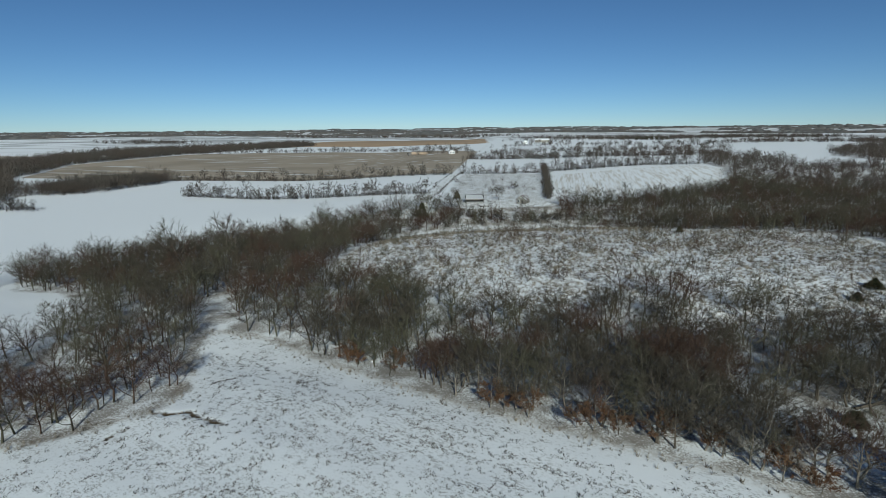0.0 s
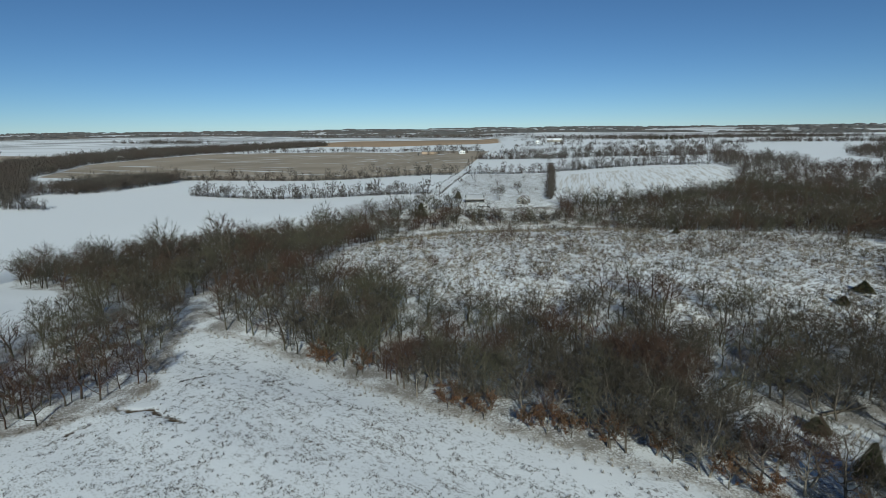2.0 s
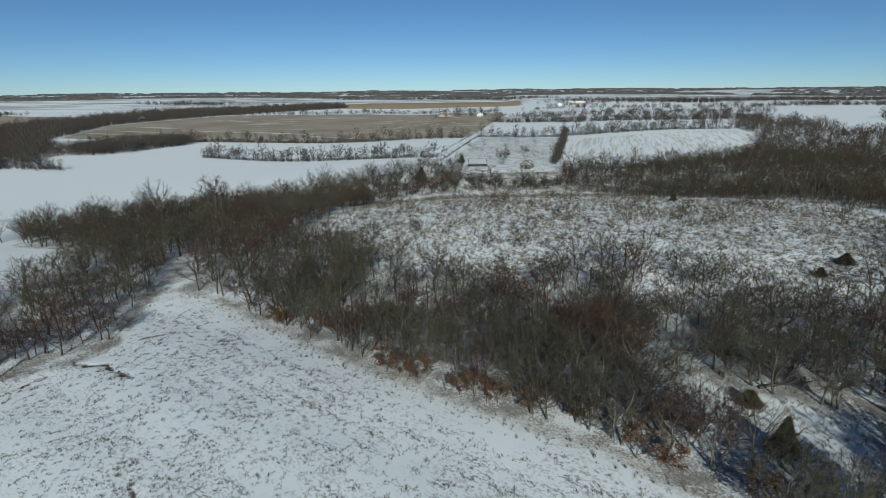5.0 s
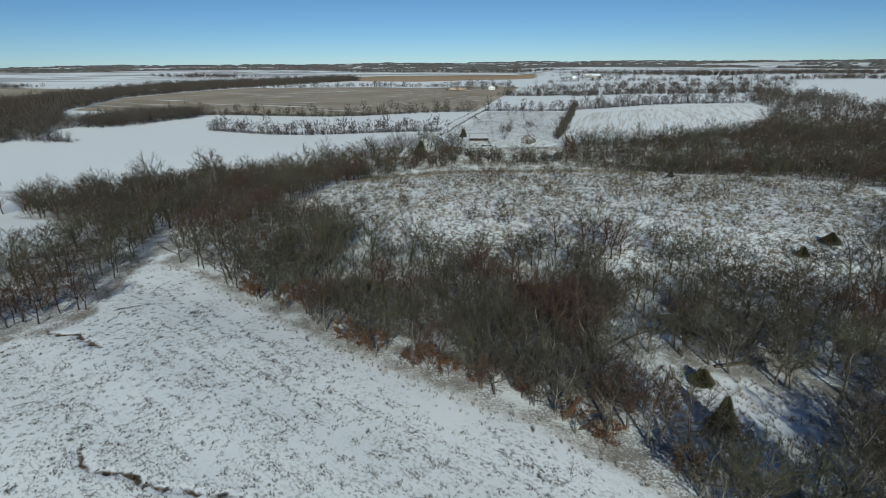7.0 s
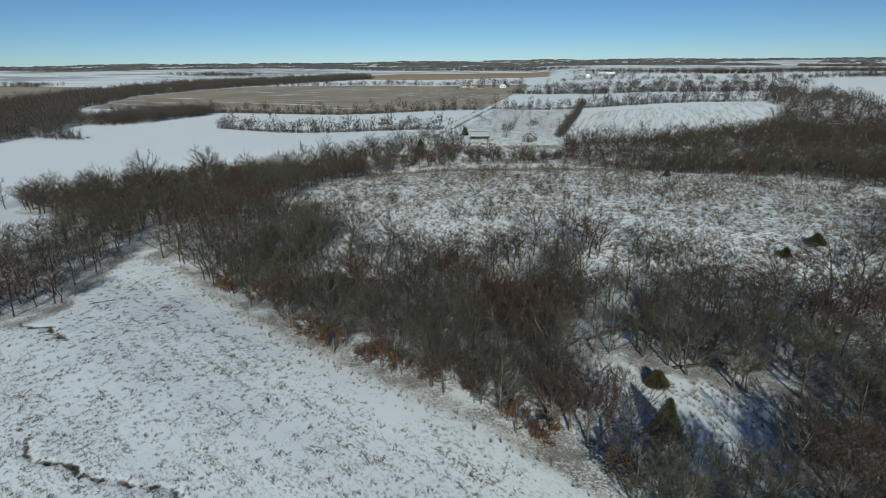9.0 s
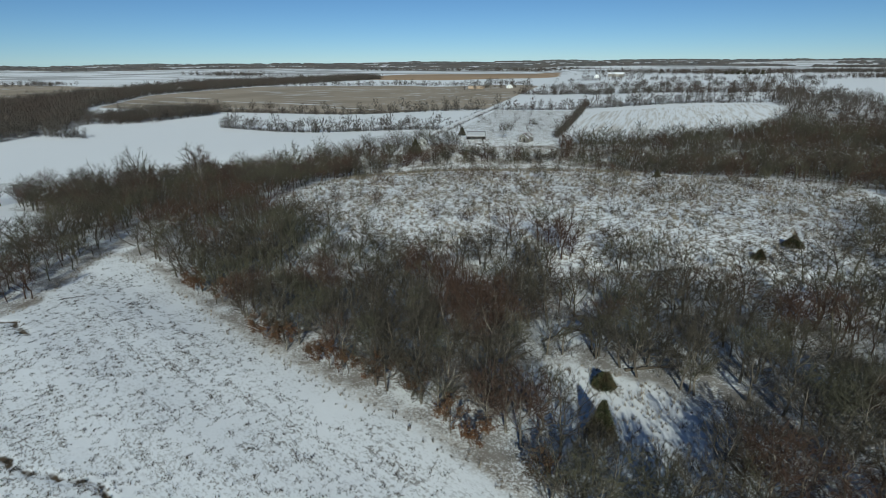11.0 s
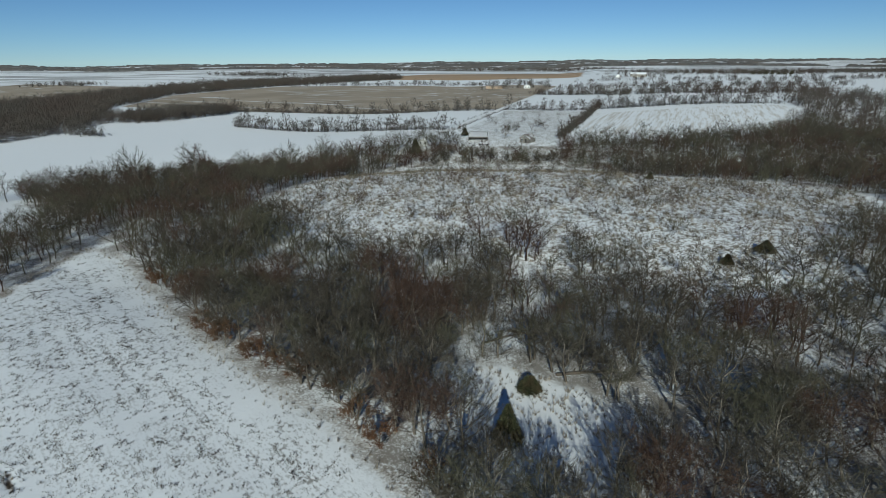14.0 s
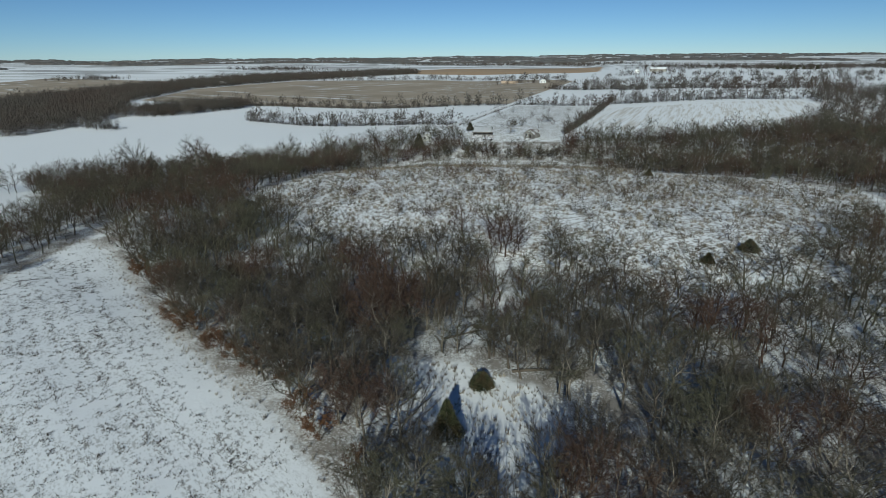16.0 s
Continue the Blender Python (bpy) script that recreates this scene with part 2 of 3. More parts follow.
W_CREEK = [(-50, 107), (-41, 79), (-42, 71), (-50, 66), (-59, 62), (-90, 58), (-86, 102), (-94, 134), (-116, 154), (-135, 160), (-150, 180), (-110, 222), (-60, 270), (-22, 290), (10, 280), (12, 252), (-18, 242), (-30, 190), (-35, 160), (-30, 143), (-14, 129), (0, 121), (-12, 84), (-33, 100)]
W_RAVINE = [(-33, 100), (-3, 76), (15, 64), (33, 54), (46, 43), (58, 20), (120, 10), (170, 60), (170, 120), (135, 140), (118, 106), (101, 99), (86, 95), (72, 100), (58, 105), (45, 115), (27, 112), (12, 112), (0, 121), (-14, 129)]
W_BEHIND = [(12, 251), (10, 276), (58, 280), (68, 290), (107, 300), (168, 332), (204, 373), (235, 330), (235, 200), (160, 130), (150, 186), (134, 201), (115, 208), (94, 212), (78, 243), (54, 252)]
YARD_GRASS = [(-8, 244), (-4, 300), (66, 300), (66, 246)]
W_EAST = [(235, 200), (235, 330), (202, 378), (228, 440), (240, 500), (290, 600), (320, 640), (330, 520), (300, 440), (400, 440), (430, 600), (520, 720), (820, 990), (900, 700), (600, 200), (330, 120)]
W_WEST = [(-300, 300), (-330, 420), (-462, 570), (-545, 790), (-515, 920), (-480, 1010), (-300, 1280), (-360, 1400), (-580, 1150), (-670, 950), (-660, 760), (-620, 560), (-560, 420), (-440, 240)]
BROWN_WEST = [(-640, 560), (-690, 780), (-720, 980), (-1150, 1080), (-1050, 600), (-760, 430)]
ROAD = [(-20, 270), (-7, 333), (2, 410), (13, 490), (44, 770), (92, 1150), (115, 1400), (160, 1700)]
WASHES = [[(-45, 64), (-44, 67)], [(-42, 71), (-37, 70.5), (-33, 68), (-30.5, 66.5)], [(-39, 79.5), (-37, 81), (-35, 82.5)],
          [(-31, 66), (-27, 61), (-22, 55.5), (-19, 55)], [(-19.5, 50), (-17.5, 46), (-14.5, 43), (-10, 41.5), (-6, 41.2), (-3, 40), (3, 40), (8, 38)],
          [(-29, 73.5), (-25, 66), (-22.5, 61.6)]]


def wash_depth(x, y):
    d = np.full(np.shape(x), 1e9)
    for k, line in enumerate(WASHES):
        wide = (0.05, 0.22, -0.05, -0.22, 0.02, -0.3)[k]
        wide = wide + 0.16 * np.sin(2.1 * x + 1.3 * y) + 0.12 * np.sin(5.1 * x - 3.7 * y)
        d = np.minimum(d, along(x + 0.25 * np.sin(y * 1.1) + 0.12 * np.sin(y * 3.3), y + 0.3 * np.sin(x * 0.9) + 0.1 * np.sin(x * 3.1), line) - wide)
    return d


# ---- building helpers ----
def mesh_from(name, verts, tris, mat, smooth=False):
    me = bpy.data.meshes.new(name)
    verts, tris = np.ascontiguousarray(verts, np.float32), np.ascontiguousarray(tris, np.int32)
    n, k = tris.shape
    me.vertices.add(len(verts))
    me.vertices.foreach_set("co", verts.ravel())
    me.loops.add(n * k)
    me.loops.foreach_set("vertex_index", tris.ravel())
    me.polygons.add(n)
    me.polygons.foreach_set("loop_start", np.arange(0, n * k, k, dtype=np.int32))
    if smooth:
        me.polygons.foreach_set("use_smooth", np.ones(n, bool))
    me.materials.append(mat)
    me.update(calc_edges=True)
    return me


def part(name, bm, mat, parent=None, label=""):
    me = bpy.data.meshes.new(name)
    bm.to_mesh(me)
    bm.free()
    me.materials.append(mat)
    ob = new(name, me)
    ob.parent = parent
    if label:
        tagged(ob, label)
    return ob


def box(bm, x0, x1, y0, y1, z0, z1):
    m = Matrix.Translation(((x0 + x1) / 2, (y0 + y1) / 2, (z0 + z1) / 2)) @ Matrix.Diagonal((x1 - x0, y1 - y0, z1 - z0, 1))
    bmesh.ops.create_cube(bm, size=1, matrix=m)
    return bm


def empty_at(name, x, y, turn=0.0, size=1.0, lift=0.0):
    ob = new(name)
    ob.matrix_basis = pose(x, y, float(land(x, y)) + lift, 0, 0, turn) @ Matrix.Scale(size, 4)
    return ob


# ---- ground: one sheet out to the horizon ----
def build_ground():
    cx, cy = 30.0, -40.0
    ang = np.radians(np.concatenate([np.arange(-64, 60, 0.3), np.arange(60, 296, 8.0)]))
    rad = np.concatenate([[0.0], np.arange(8, 64, 4.0), np.arange(64, 170, 0.55), 170 * 1.015 ** np.arange(0, 230)])
    rad = np.append(rad[rad < 4900], 4900.0)
    a, r = np.meshgrid(ang, rad)
    x, y = cx + r * np.sin(a), cy + r * np.cos(a)
    wash = wash_depth(x, y)
    z = land(x, y) - 0.4 * sm(0.4, -0.4, wash)
    nr, na = x.shape
    i, j = np.meshgrid(np.arange(nr - 1), np.arange(na), indexing="ij")
    j2 = (j + 1) % na
    quads = np.stack([i * na + j, i * na + j2, (i + 1) * na + j2, (i + 1) * na + j], -1).reshape(-1, 4)[:, ::-1]
    me = mesh_from("ground", np.stack([x, y, z], -1).reshape(-1, 3), quads, M_GROUND, True)
    x, y = x.ravel(), y.ravel()
    road = 3.0 - along(x, y, ROAD)
    near = inside(x, y, NEAR)
    wood = np.max([inside(x, y, p) for p in (W_CREEK, W_RAVINE, W_BEHIND, W_EAST, W_WEST)], 0)
    wood = np.minimum(wood, np.minimum(-inside(x, y, GLADE), -inside(x, y, GLADE_TWO)))
    layers = {"near": near, "scrub": np.max([inside(x, y, p) for p in (KNOLL, F_SCRUB, YARD_GRASS)], 0), "wood": wood, "brown": np.maximum(inside(x, y, BROWN), inside(x, y, BROWN_WEST)),
              "tan": inside(x, y, TAN), "stubble": inside(x, y, F_EAST), "road": road, "track": 0.45 - np.abs(along(x, y, ROAD) - 0.9),
              "verge": np.where(y > 20, 1.0 - np.abs(near + 1.2), -9), "wash": 0.15 - wash.ravel(), "far": np.hypot(x - cx, y - cy)}
    for key, value in layers.items():
        me.attributes.new(key, "FLOAT", "POINT").data.foreach_set("value", np.clip(value, -50, 9000).astype(np.float32))
    tagged(new("ground", me), "snow-covered rolling farmland with bare soil and grass", "ground", kind="structure")


build_ground()


# ---- trees ----
def unit(v):
    return v / (np.linalg.norm(v) + 1e-9)


class Shape:
    """Collects tapered limbs and slivers of twig."""

    def __init__(self):
        self.v, self.f, self.n = [], [], 0

    def limb(self, pts, radii, sides):
        rings = []
        for k, (p, r) in enumerate(zip(pts, radii)):
            d = unit(pts[min(k + 1, len(pts) - 1)] - pts[max(k - 1, 0)])
            a = unit(np.cross(d, (0.31, 0.95, 0.05)))
            b = np.cross(d, a)
            rings.append([p + r * (math.cos(t) * a + math.sin(t) * b) for t in np.arange(sides) * 2 * math.pi / sides])
        base = self.n
        for ring in rings:
            self.v += ring
        self.n += sides * len(rings)
        for k in range(len(rings) - 1):
            for s in range(sides):
                a0, a1 = base + k * sides + s, base + k * sides + (s + 1) % sides
                self.f += [(a0, a1, a1 + sides), (a0, a1 + sides, a0 + sides)]

    def sliver(self, p, d, length, width, rng):
        side = unit(np.cross(d, rng.normal(size=3))) * width * 0.5
        self.v += [p - side, p + side, p + d * length]
        self.f.append((self.n, self.n + 1, self.n + 2))
        self.n += 3

    def arrays(self):
        return np.array(self.v), np.array(self.f)


def bare_tree(seed, height, spread, limbs, subs, twigs, width, sides=(5, 3), stem=0.2, leafy=0, multi=1, fine=False):
    """A leafless tree: wood (trunk and limbs) and a rounded crown of branchlets and twigs, all sweeping up and outwards. multi > 1: a bush of several stems."""
    rng = np.random.default_rng(seed)
    wood, crown, leaf = Shape(), Shape(), Shape()
    up = np.array((0, 0, 1.0))

    def on(pts, f):
        q = f * (len(pts) - 1) * 0.999
        k = int(q)
        return pts[k] + (pts[k + 1] - pts[k]) * (q - k), unit(pts[k + 1] - pts[k])

    bush = multi > 1
    steps = 5 if fine else 3
    lean = np.array((rng.normal() * 0.06, rng.normal() * 0.06, 0)) * height
    mid = lean * 0.8 + up * height * (0.48 if bush else 0.58)
    size = np.array((spread, spread, height * (0.5 if bush else 0.42)))
    r0 = height * 0.016 / math.sqrt(multi)
    top = height * (0.4 if bush else 0.78)
    trunk = [lean * f + up * (top * f - 0.3 * (f == 0)) + rng.normal(size=3) * (0.0 if f == 0 else 0.02 * height) * (1, 1, 0) for f in (0, 0.25, 0.5, 0.75, 1.0)]
    wood.limb(trunk, [r0 * q for q in (1.3, 0.95, 0.66, 0.38, 0.1)], sides[0])
    for k in range(limbs):
        z = -0.42 + 1.36 * (k + rng.random()) / limbs
        az = k * 2.4 + rng.random() * 0.8
        flat = math.sqrt(max(0.0, 1 - z * z))
        way = np.array((math.cos(az) * flat, math.sin(az) * flat, z))
        end = mid + way * size * rng.uniform(0.45, 0.8)
        reach = math.hypot(end[0] - lean[0], end[1] - lean[1])
        f = min(0.92, max(stem, (end[2] - 1.05 * reach) / top)) * (0.25 if bush else 1.0)
        p, _ = on(trunk, f)
        ln = np.linalg.norm(end - p)
        bend = p + (end - p) * 0.5 + np.array((way[0], way[1], 0)) * 0.16 * ln - up * 0.05 * ln
        limb = [p * (1 - q) ** 2 + bend * 2 * q * (1 - q) + end * q * q + rng.normal(size=3) * 0.035 * ln * (0 < q) for q in np.linspace(0, 1, steps + 1)]
        rl = r0 * (0.6 - 0.4 * f)
        wood.limb(limb, [rl * (1 - 0.9 * q) for q in np.linspace(0, 1, steps + 1)], sides[1])
        for s in range(subs):
            g = 0.3 + 0.7 * (s + rng.random()) / subs
            pp, along_limb = on(limb, g)
            goal = mid + unit(way * 0.9 + rng.normal(size=3) * 0.45) * size * rng.uniform(0.7, 0.98)
            dd = unit(unit(goal - pp) + along_limb * 0.35)
            l2 = min(np.linalg.norm(goal - pp), 0.3 * spread + 0.3 * ln)
            if fine:
                q1 = pp + dd * l2 * 0.5
                q2 = q1 + unit(dd + rng.normal(size=3) * 0.22 + up * 0.15) * l2 * 0.5
                crown.limb([pp, q1, q2], [rl * 0.3 + 0.008, rl * 0.16 + 0.007, 0.005], 3)
            else:
                q2 = pp + dd * l2
                crown.sliver(pp, dd, l2, rl * 0.4 + width, rng)
            for t in range(twigs):
                h = 0.12 + 0.88 * (t + rng.random()) / twigs
                tp = pp + (q2 - pp) * h
                td = unit(dd * 0.5 + unit(tp - mid + up * 0.15 * height) * 0.3 + rng.normal(size=3) * 0.5 + up * 0.15)
                tl = height * rng.uniform(0.04, 0.085)
                crown.sliver(tp, td, tl, width * rng.uniform(0.55, 1.15), rng)
                for _ in range(leafy):
                    leaf.sliver(tp + td * tl * rng.random() + rng.normal(size=3) * 0.12, unit(rng.normal(size=3)), 0.2, 0.13, rng)
    return wood.arrays(), crown.arrays(), (leaf.arrays() if leafy else None)


def joined(*shapes):
    v, f, n = [], [], 0
    for s in shapes:
        if s is not None and len(s[0]):
            v.append(s[0])
            f.append(s[1] + n)
            n += len(s[0])
    return np.concatenate(v), np.concatenate(f)


def spread_out(shapes, places, rng, lo, hi, sink=0.0, flat=False):
    """Copies of template arrays at places: x, y, and a size each."""
    vs, fs, n = [], [], 0
    for k, (x, y) in enumerate(places):
        v, f = shapes[rng.integers(len(shapes))]
        a, s = rng.random() * (0.5 if flat else 6.283), rng.uniform(lo, hi)
        c, q = math.cos(a) * s, math.sin(a) * s
        sz = s * rng.uniform(0.85, 1.15)
        w = np.empty_like(v)
        w[:, 0] = v[:, 0] * c - v[:, 1] * q + x
        w[:, 1] = v[:, 0] * q + v[:, 1] * c + y
        w[:, 2] = v[:, 2] * sz
        vs.append((w, k))
        fs.append(f + n)
        n += len(v)
    xs = np.array([p[0] for p in places])
    z = land(xs, np.array([p[1] for p in places])) - sink
    for w, k in vs:
        w[:, 2] += z[k]
    return np.concatenate([w for w, _ in vs]), np.concatenate(fs)


def scatter(poly, step, rng, keep=1.0, margin=0.0, avoid=(), clump=0.0):
    """Uneven points inside a polygon."""
    px, py = [p[0] for p in poly], [p[1] for p in poly]
    gx, gy = np.meshgrid(np.arange(min(px), max(px), step), np.arange(min(py), max(py), step))
    x = gx.ravel() + rng.uniform(-0.6, 0.6, gx.size) * step
    y = gy.ravel() + rng.uniform(-0.6, 0.6, gx.size) * step
    chance = keep * (1 + clump * np.sin(x / 7.3 + 2 * np.sin(y / 11)) * np.sin(y / 5.9 + 1.4 * np.sin(x / 9)))
    ok = (inside(x, y, poly) > margin) & (rng.random(x.size) < chance)
    for other, gap in avoid:
        ok &= inside(x, y, other) < -gap
    return list(zip(x[ok].tolist(), y[ok].tolist()))


def along_line(line, step, rng, wide=2.0, keep=0.85):
    out = []
    for (ax, ay), (bx, by) in zip(line, line[1:]):
        n = max(1, int(math.hypot(bx - ax, by - ay) / step))
        for k in range(n):
            if rng.random() < keep:
                f = (k + rng.random()) / n
                out.append((ax + (bx - ax) * f + rng.normal() * wide, ay + (by - ay) * f + rng.normal() * wide))
    return out


def stuff(name, arrays, mat, label, category):
    return tagged(new(name, mesh_from(name, *arrays, mat)), label, category, kind="stuff")


rng = np.random.default_rng(7)
near_kinds = [bare_tree(s, h, w, 15, 6, 24, 0.028, stem=st, fine=True) for s, h, w, st in
              ((1, 9.5, 4.4, 0.22), (2, 8.2, 3.8, 0.25), (3, 10.5, 4.8, 0.2), (4, 7.5, 3.4, 0.15), (5, 9.0, 3.3, 0.3), (6, 8.6, 4.8, 0.15), (7, 7.0, 4.0, 0.1))]
great_kinds = [bare_tree(s, 10.5, w, 16, 6, 20, 0.04, stem=0.22, fine=True) for s, w in ((8, 4.6), (9, 3.8))]
mid_kinds = [joined(*bare_tree(s, h, w, 11, 5, 9, 0.06, (3, 3), st)[:2]) for s, h, w, st in
             ((11, 8.5, 4.2, 0.2), (12, 7.5, 3.8, 0.2), (13, 9.8, 4.6, 0.22), (14, 6.8, 3.8, 0.12), (15, 8.8, 3.6, 0.25), (16, 8.0, 4.6, 0.15))]

def copse(seed, crowns, rays, height, wide, width):
    """A clump of far trees: a stem each and a rounded crown of short upward twigs."""
    g, s = np.random.default_rng(seed), Shape()
    for _ in range(crowns):
        a, r = g.random() * 6.283, wide * math.sqrt(g.random())
        tall = height * g.uniform(0.7, 1.15)
        foot = np.array((r * math.cos(a), r * math.sin(a), -0.3))
        s.sliver(foot, np.array((0, 0, 1.0)), tall * 0.8, width * 1.2, g)
        for _ in range(rays):
            d = unit(g.normal(size=3)) * np.array((0.36, 0.36, 0.42)) * tall * g.random() ** 0.4
            start = foot + np.array((0, 0, tall * 0.52)) + d
            s.sliver(start, unit(d / tall + g.normal(size=3) * 0.15 + np.array((0, 0, 0.3))), tall * g.uniform(0.14, 0.24), width * g.uniform(0.7, 1.3), g)
    return s.arrays()


def canopy(seed, wide, deep, height):
    """A far block of timber: an uneven mass with a broken top, widest along x."""
    g = np.random.default_rng(seed)
    nx, ny = 9, 4
    u, w = np.meshgrid(np.linspace(-1, 1, nx), np.linspace(-1, 1, ny))
    edge = np.clip(1.15 - np.abs(u) ** 3, 0.25, 1) * np.where(np.abs(w) > 0.9, 0.0, 1.0)
    v = np.stack([u * wide + g.normal(size=u.shape) * wide * 0.05, w * deep * (1 + 0.25 * g.normal(size=u.shape)), height * edge * g.uniform(0.6, 1.15, u.shape) - 1.0], -1).reshape(-1, 3)
    f = []
    for j in range(ny - 1):
        for i in range(nx - 1):
            k = j * nx + i
            f += [(k, k + 1, k + nx + 1), (k, k + nx + 1, k + nx)]
    return v, np.array(f)


wood_kinds = [copse(s, 4, 42, h, w, 0.3) for s, h, w in ((91, 9.5, 5.0), (92, 11.0, 6.0), (93, 8.5, 5.5))]
row_kinds = [copse(s, 2, 30, h, 3.5, 0.5) for s, h in ((94, 9.0), (95, 11.0), (96, 7.0))]
copse_kinds = [copse(s, 4, 24, h, w, 0.5) for s, h, w in ((31, 9.0, 5.0), (32, 11.0, 6.0), (33, 8.0, 6.5))]
thicket_kinds = [copse(s, 3, 22, h, w, 0.2) for s, h, w in ((36, 4.6, 1.8), (37, 3.4, 2.0))]
grove_kinds = [joined(*bare_tree(s, h, w, 8, 3, 9, 0.13, (3, 3), st)[:2]) for s, h, w, st in ((84, 9.5, 4.2, 0.15), (85, 8.5, 3.8, 0.1), (86, 10.5, 4.6, 0.2))]
hedge_kinds = [joined(*bare_tree(s, h, w, 8, 3, 6, 0.24, (3, 3), st)[:2]) for s, h, w, st in
               ((26, 9.0, 2.9, 0.2), (27, 8.0, 2.5, 0.15), (28, 10.5, 3.2, 0.25), (29, 7.0, 2.7, 0.1))]
ridge_kinds = [canopy(s, w, d, h) for s, w, d, h in ((34, 20, 12, 7.5), (35, 30, 14, 8.5), (38, 12, 9, 7.0), (39, 42, 16, 8.0))]
dome_kinds = [joined(*bare_tree(s, h, w, 16, 4, 12, 0.10, (3, 3), 0.03, multi=4)[:2]) for s, h, w in ((81, 5.0, 3.0), (82, 4.2, 2.8), (83, 5.6, 2.8))]
shrub_kinds = [joined(*bare_tree(s, h, w, 7, 2, 5, 0.035, (3, 3), 0.1, multi=3)[:2]) for s, h, w in ((41, 2.6, 1.3), (42, 3.2, 1.5), (43, 2.0, 1.4))]
bush_kinds = [joined(*bare_tree(s, h, w, 9, 3, 6, 0.055, (3, 3), 0.08, multi=3)[:2]) for s, h, w in ((46, 2.8, 1.6), (47, 3.8, 1.7), (48, 2.0, 1.7))]
rust_kinds = [bare_tree(s, h, w, 10, 4, 6, 0.035, (4, 3), 0.15, leafy=5, fine=True) for s, h, w in ((51, 4.5, 2.4), (52, 3.6, 2.2))]

# the woods along the ravine and the creek, nearest trees as things of their own
KNOLL_EDGE = [(40, 116), (58, 106), (72, 101), (86, 96), (101, 100), (118, 107), (135, 140), (128, 152), (114, 124), (102, 108), (80, 110), (62, 118), (44, 126)]
w_near = scatter(W_RAVINE, 3.35, rng, 0.9, 1.5, ((GLADE, 0.7), (GLADE_TWO, 0.3)), 0.35) + [p for p in scatter(KNOLL_EDGE, 4.2, rng, 0.8) if math.hypot(p[0] - 90, p[1] - 108) > 7 and math.hypot(p[0] - 98, p[1] - 114) > 7]
w_near = [p for p in w_near if inside(np.array(p[0]), np.array(p[1]), OPEN_SLOPE) < 0 or rng.random() < 0.9]
w_creek = scatter(W_CREEK, 3.7, rng, 0.9, 1.5, ((LANE, 0.5),), 0.25) + scatter(W_FRONT, 3.9, rng, 0.8, 0.0, ((W_CREEK, 0.0), (LANE, 0.5), (NEAR, 1.5)))
ranked = sorted(w_near + w_creek, key=lambda p: math.hypot(p[0] - 35, p[1] - 10))


def tree_thing(kind, x, y, s, turn):
    wood, crown, leaf = kind
    ob = empty_at("bare_tree", x, y, turn, s)
    tagged(ob, "leafless grey-brown deciduous tree standing in snow", "tree", "bare trees in the woods")
    for name, arrays, mat in (("trunk", wood, M_BARK), ("crown", crown, M_TWIG)):
        child = new(name, mesh_from(name, *arrays, mat))
        child.parent = ob
    return ob


for k, (x, y, s) in enumerate(((-85, 167, 1.95), (-77, 187, 1.9), (-71, 178, 1.6), (-104, 160, 1.5), (-50, 207, 1.6), (-40, 226, 1.3), (-92, 176, 1.4), (-30, 243, 1.2))):
    big = tree_thing(great_kinds[k % 2], x, y, s, 50 * k)
    tagged(big, "very tall bare oak with a wide crown beside the creek", "tree", "great creekside trees")
models = []
for k, (x, y) in enumerate(ranked[:300]):
    turn = rng.uniform(0, 360)
    if k < 14:
        models.append(tree_thing(near_kinds[k % 7], x, y, (0.52 if k > 6 else 0.9) + 0.035 * k, turn))
    else:
        copy_thing(models[rng.integers(len(models))], pose(x, y, float(land(x, y)), 0, 0, turn))
rest = ranked[300:]
tall = [p for p in rest if p[0] < -40 and p[1] > 130]
stuff("woodland", spread_out(mid_kinds, [p for p in rest if p[0] >= -40 or p[1] <= 130], rng, 0.65, 1.2), M_TWIG, "dense leafless woodland along the creek", "woods")
stuff("woodland", spread_out(mid_kinds, tall, rng, 0.75, 1.25), M_TWIG, "tall bare creekside trees beyond the field", "woods")

behind = scatter(W_BEHIND, 4.0, rng, 0.9, 1.0, ((YARD, 0.0),), 0.25)
low = scatter(W_BEHIND, 3.0, rng, 0.85, 0.5, ((YARD, 0.0),), 0.3) + [p for p in scatter(W_EAST, 6.0, rng, 0.9) if math.hypot(p[0] - 60, p[1]) < 400]
stuff("undergrowth", spread_out(thicket_kinds, low, rng, 0.55, 1.1), M_TWIG, "dense brush in the dip behind the knoll", "shrubs")
stuff("woodland", spread_out(grove_kinds, behind, rng, 0.4, 1.15), M_TWIG, "bare trees in the dip behind the knoll", "woods")
east = scatter(W_EAST, 5.0, rng, 0.95)
east_far = [p for p in east if math.hypot(p[0] - 60, p[1]) > 400][::5]
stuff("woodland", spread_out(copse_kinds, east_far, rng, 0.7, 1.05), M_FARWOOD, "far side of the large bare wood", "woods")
east = [p for p in east if math.hypot(p[0] - 60, p[1]) <= 400]
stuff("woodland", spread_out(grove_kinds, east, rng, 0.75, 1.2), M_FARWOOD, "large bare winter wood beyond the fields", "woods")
west = scatter(W_WEST, 8.0, rng, 0.95)
edge_west = [p for p in west if math.hypot(p[0], p[1]) < 760]
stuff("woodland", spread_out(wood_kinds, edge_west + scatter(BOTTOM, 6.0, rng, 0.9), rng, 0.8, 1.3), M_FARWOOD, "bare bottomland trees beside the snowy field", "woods")
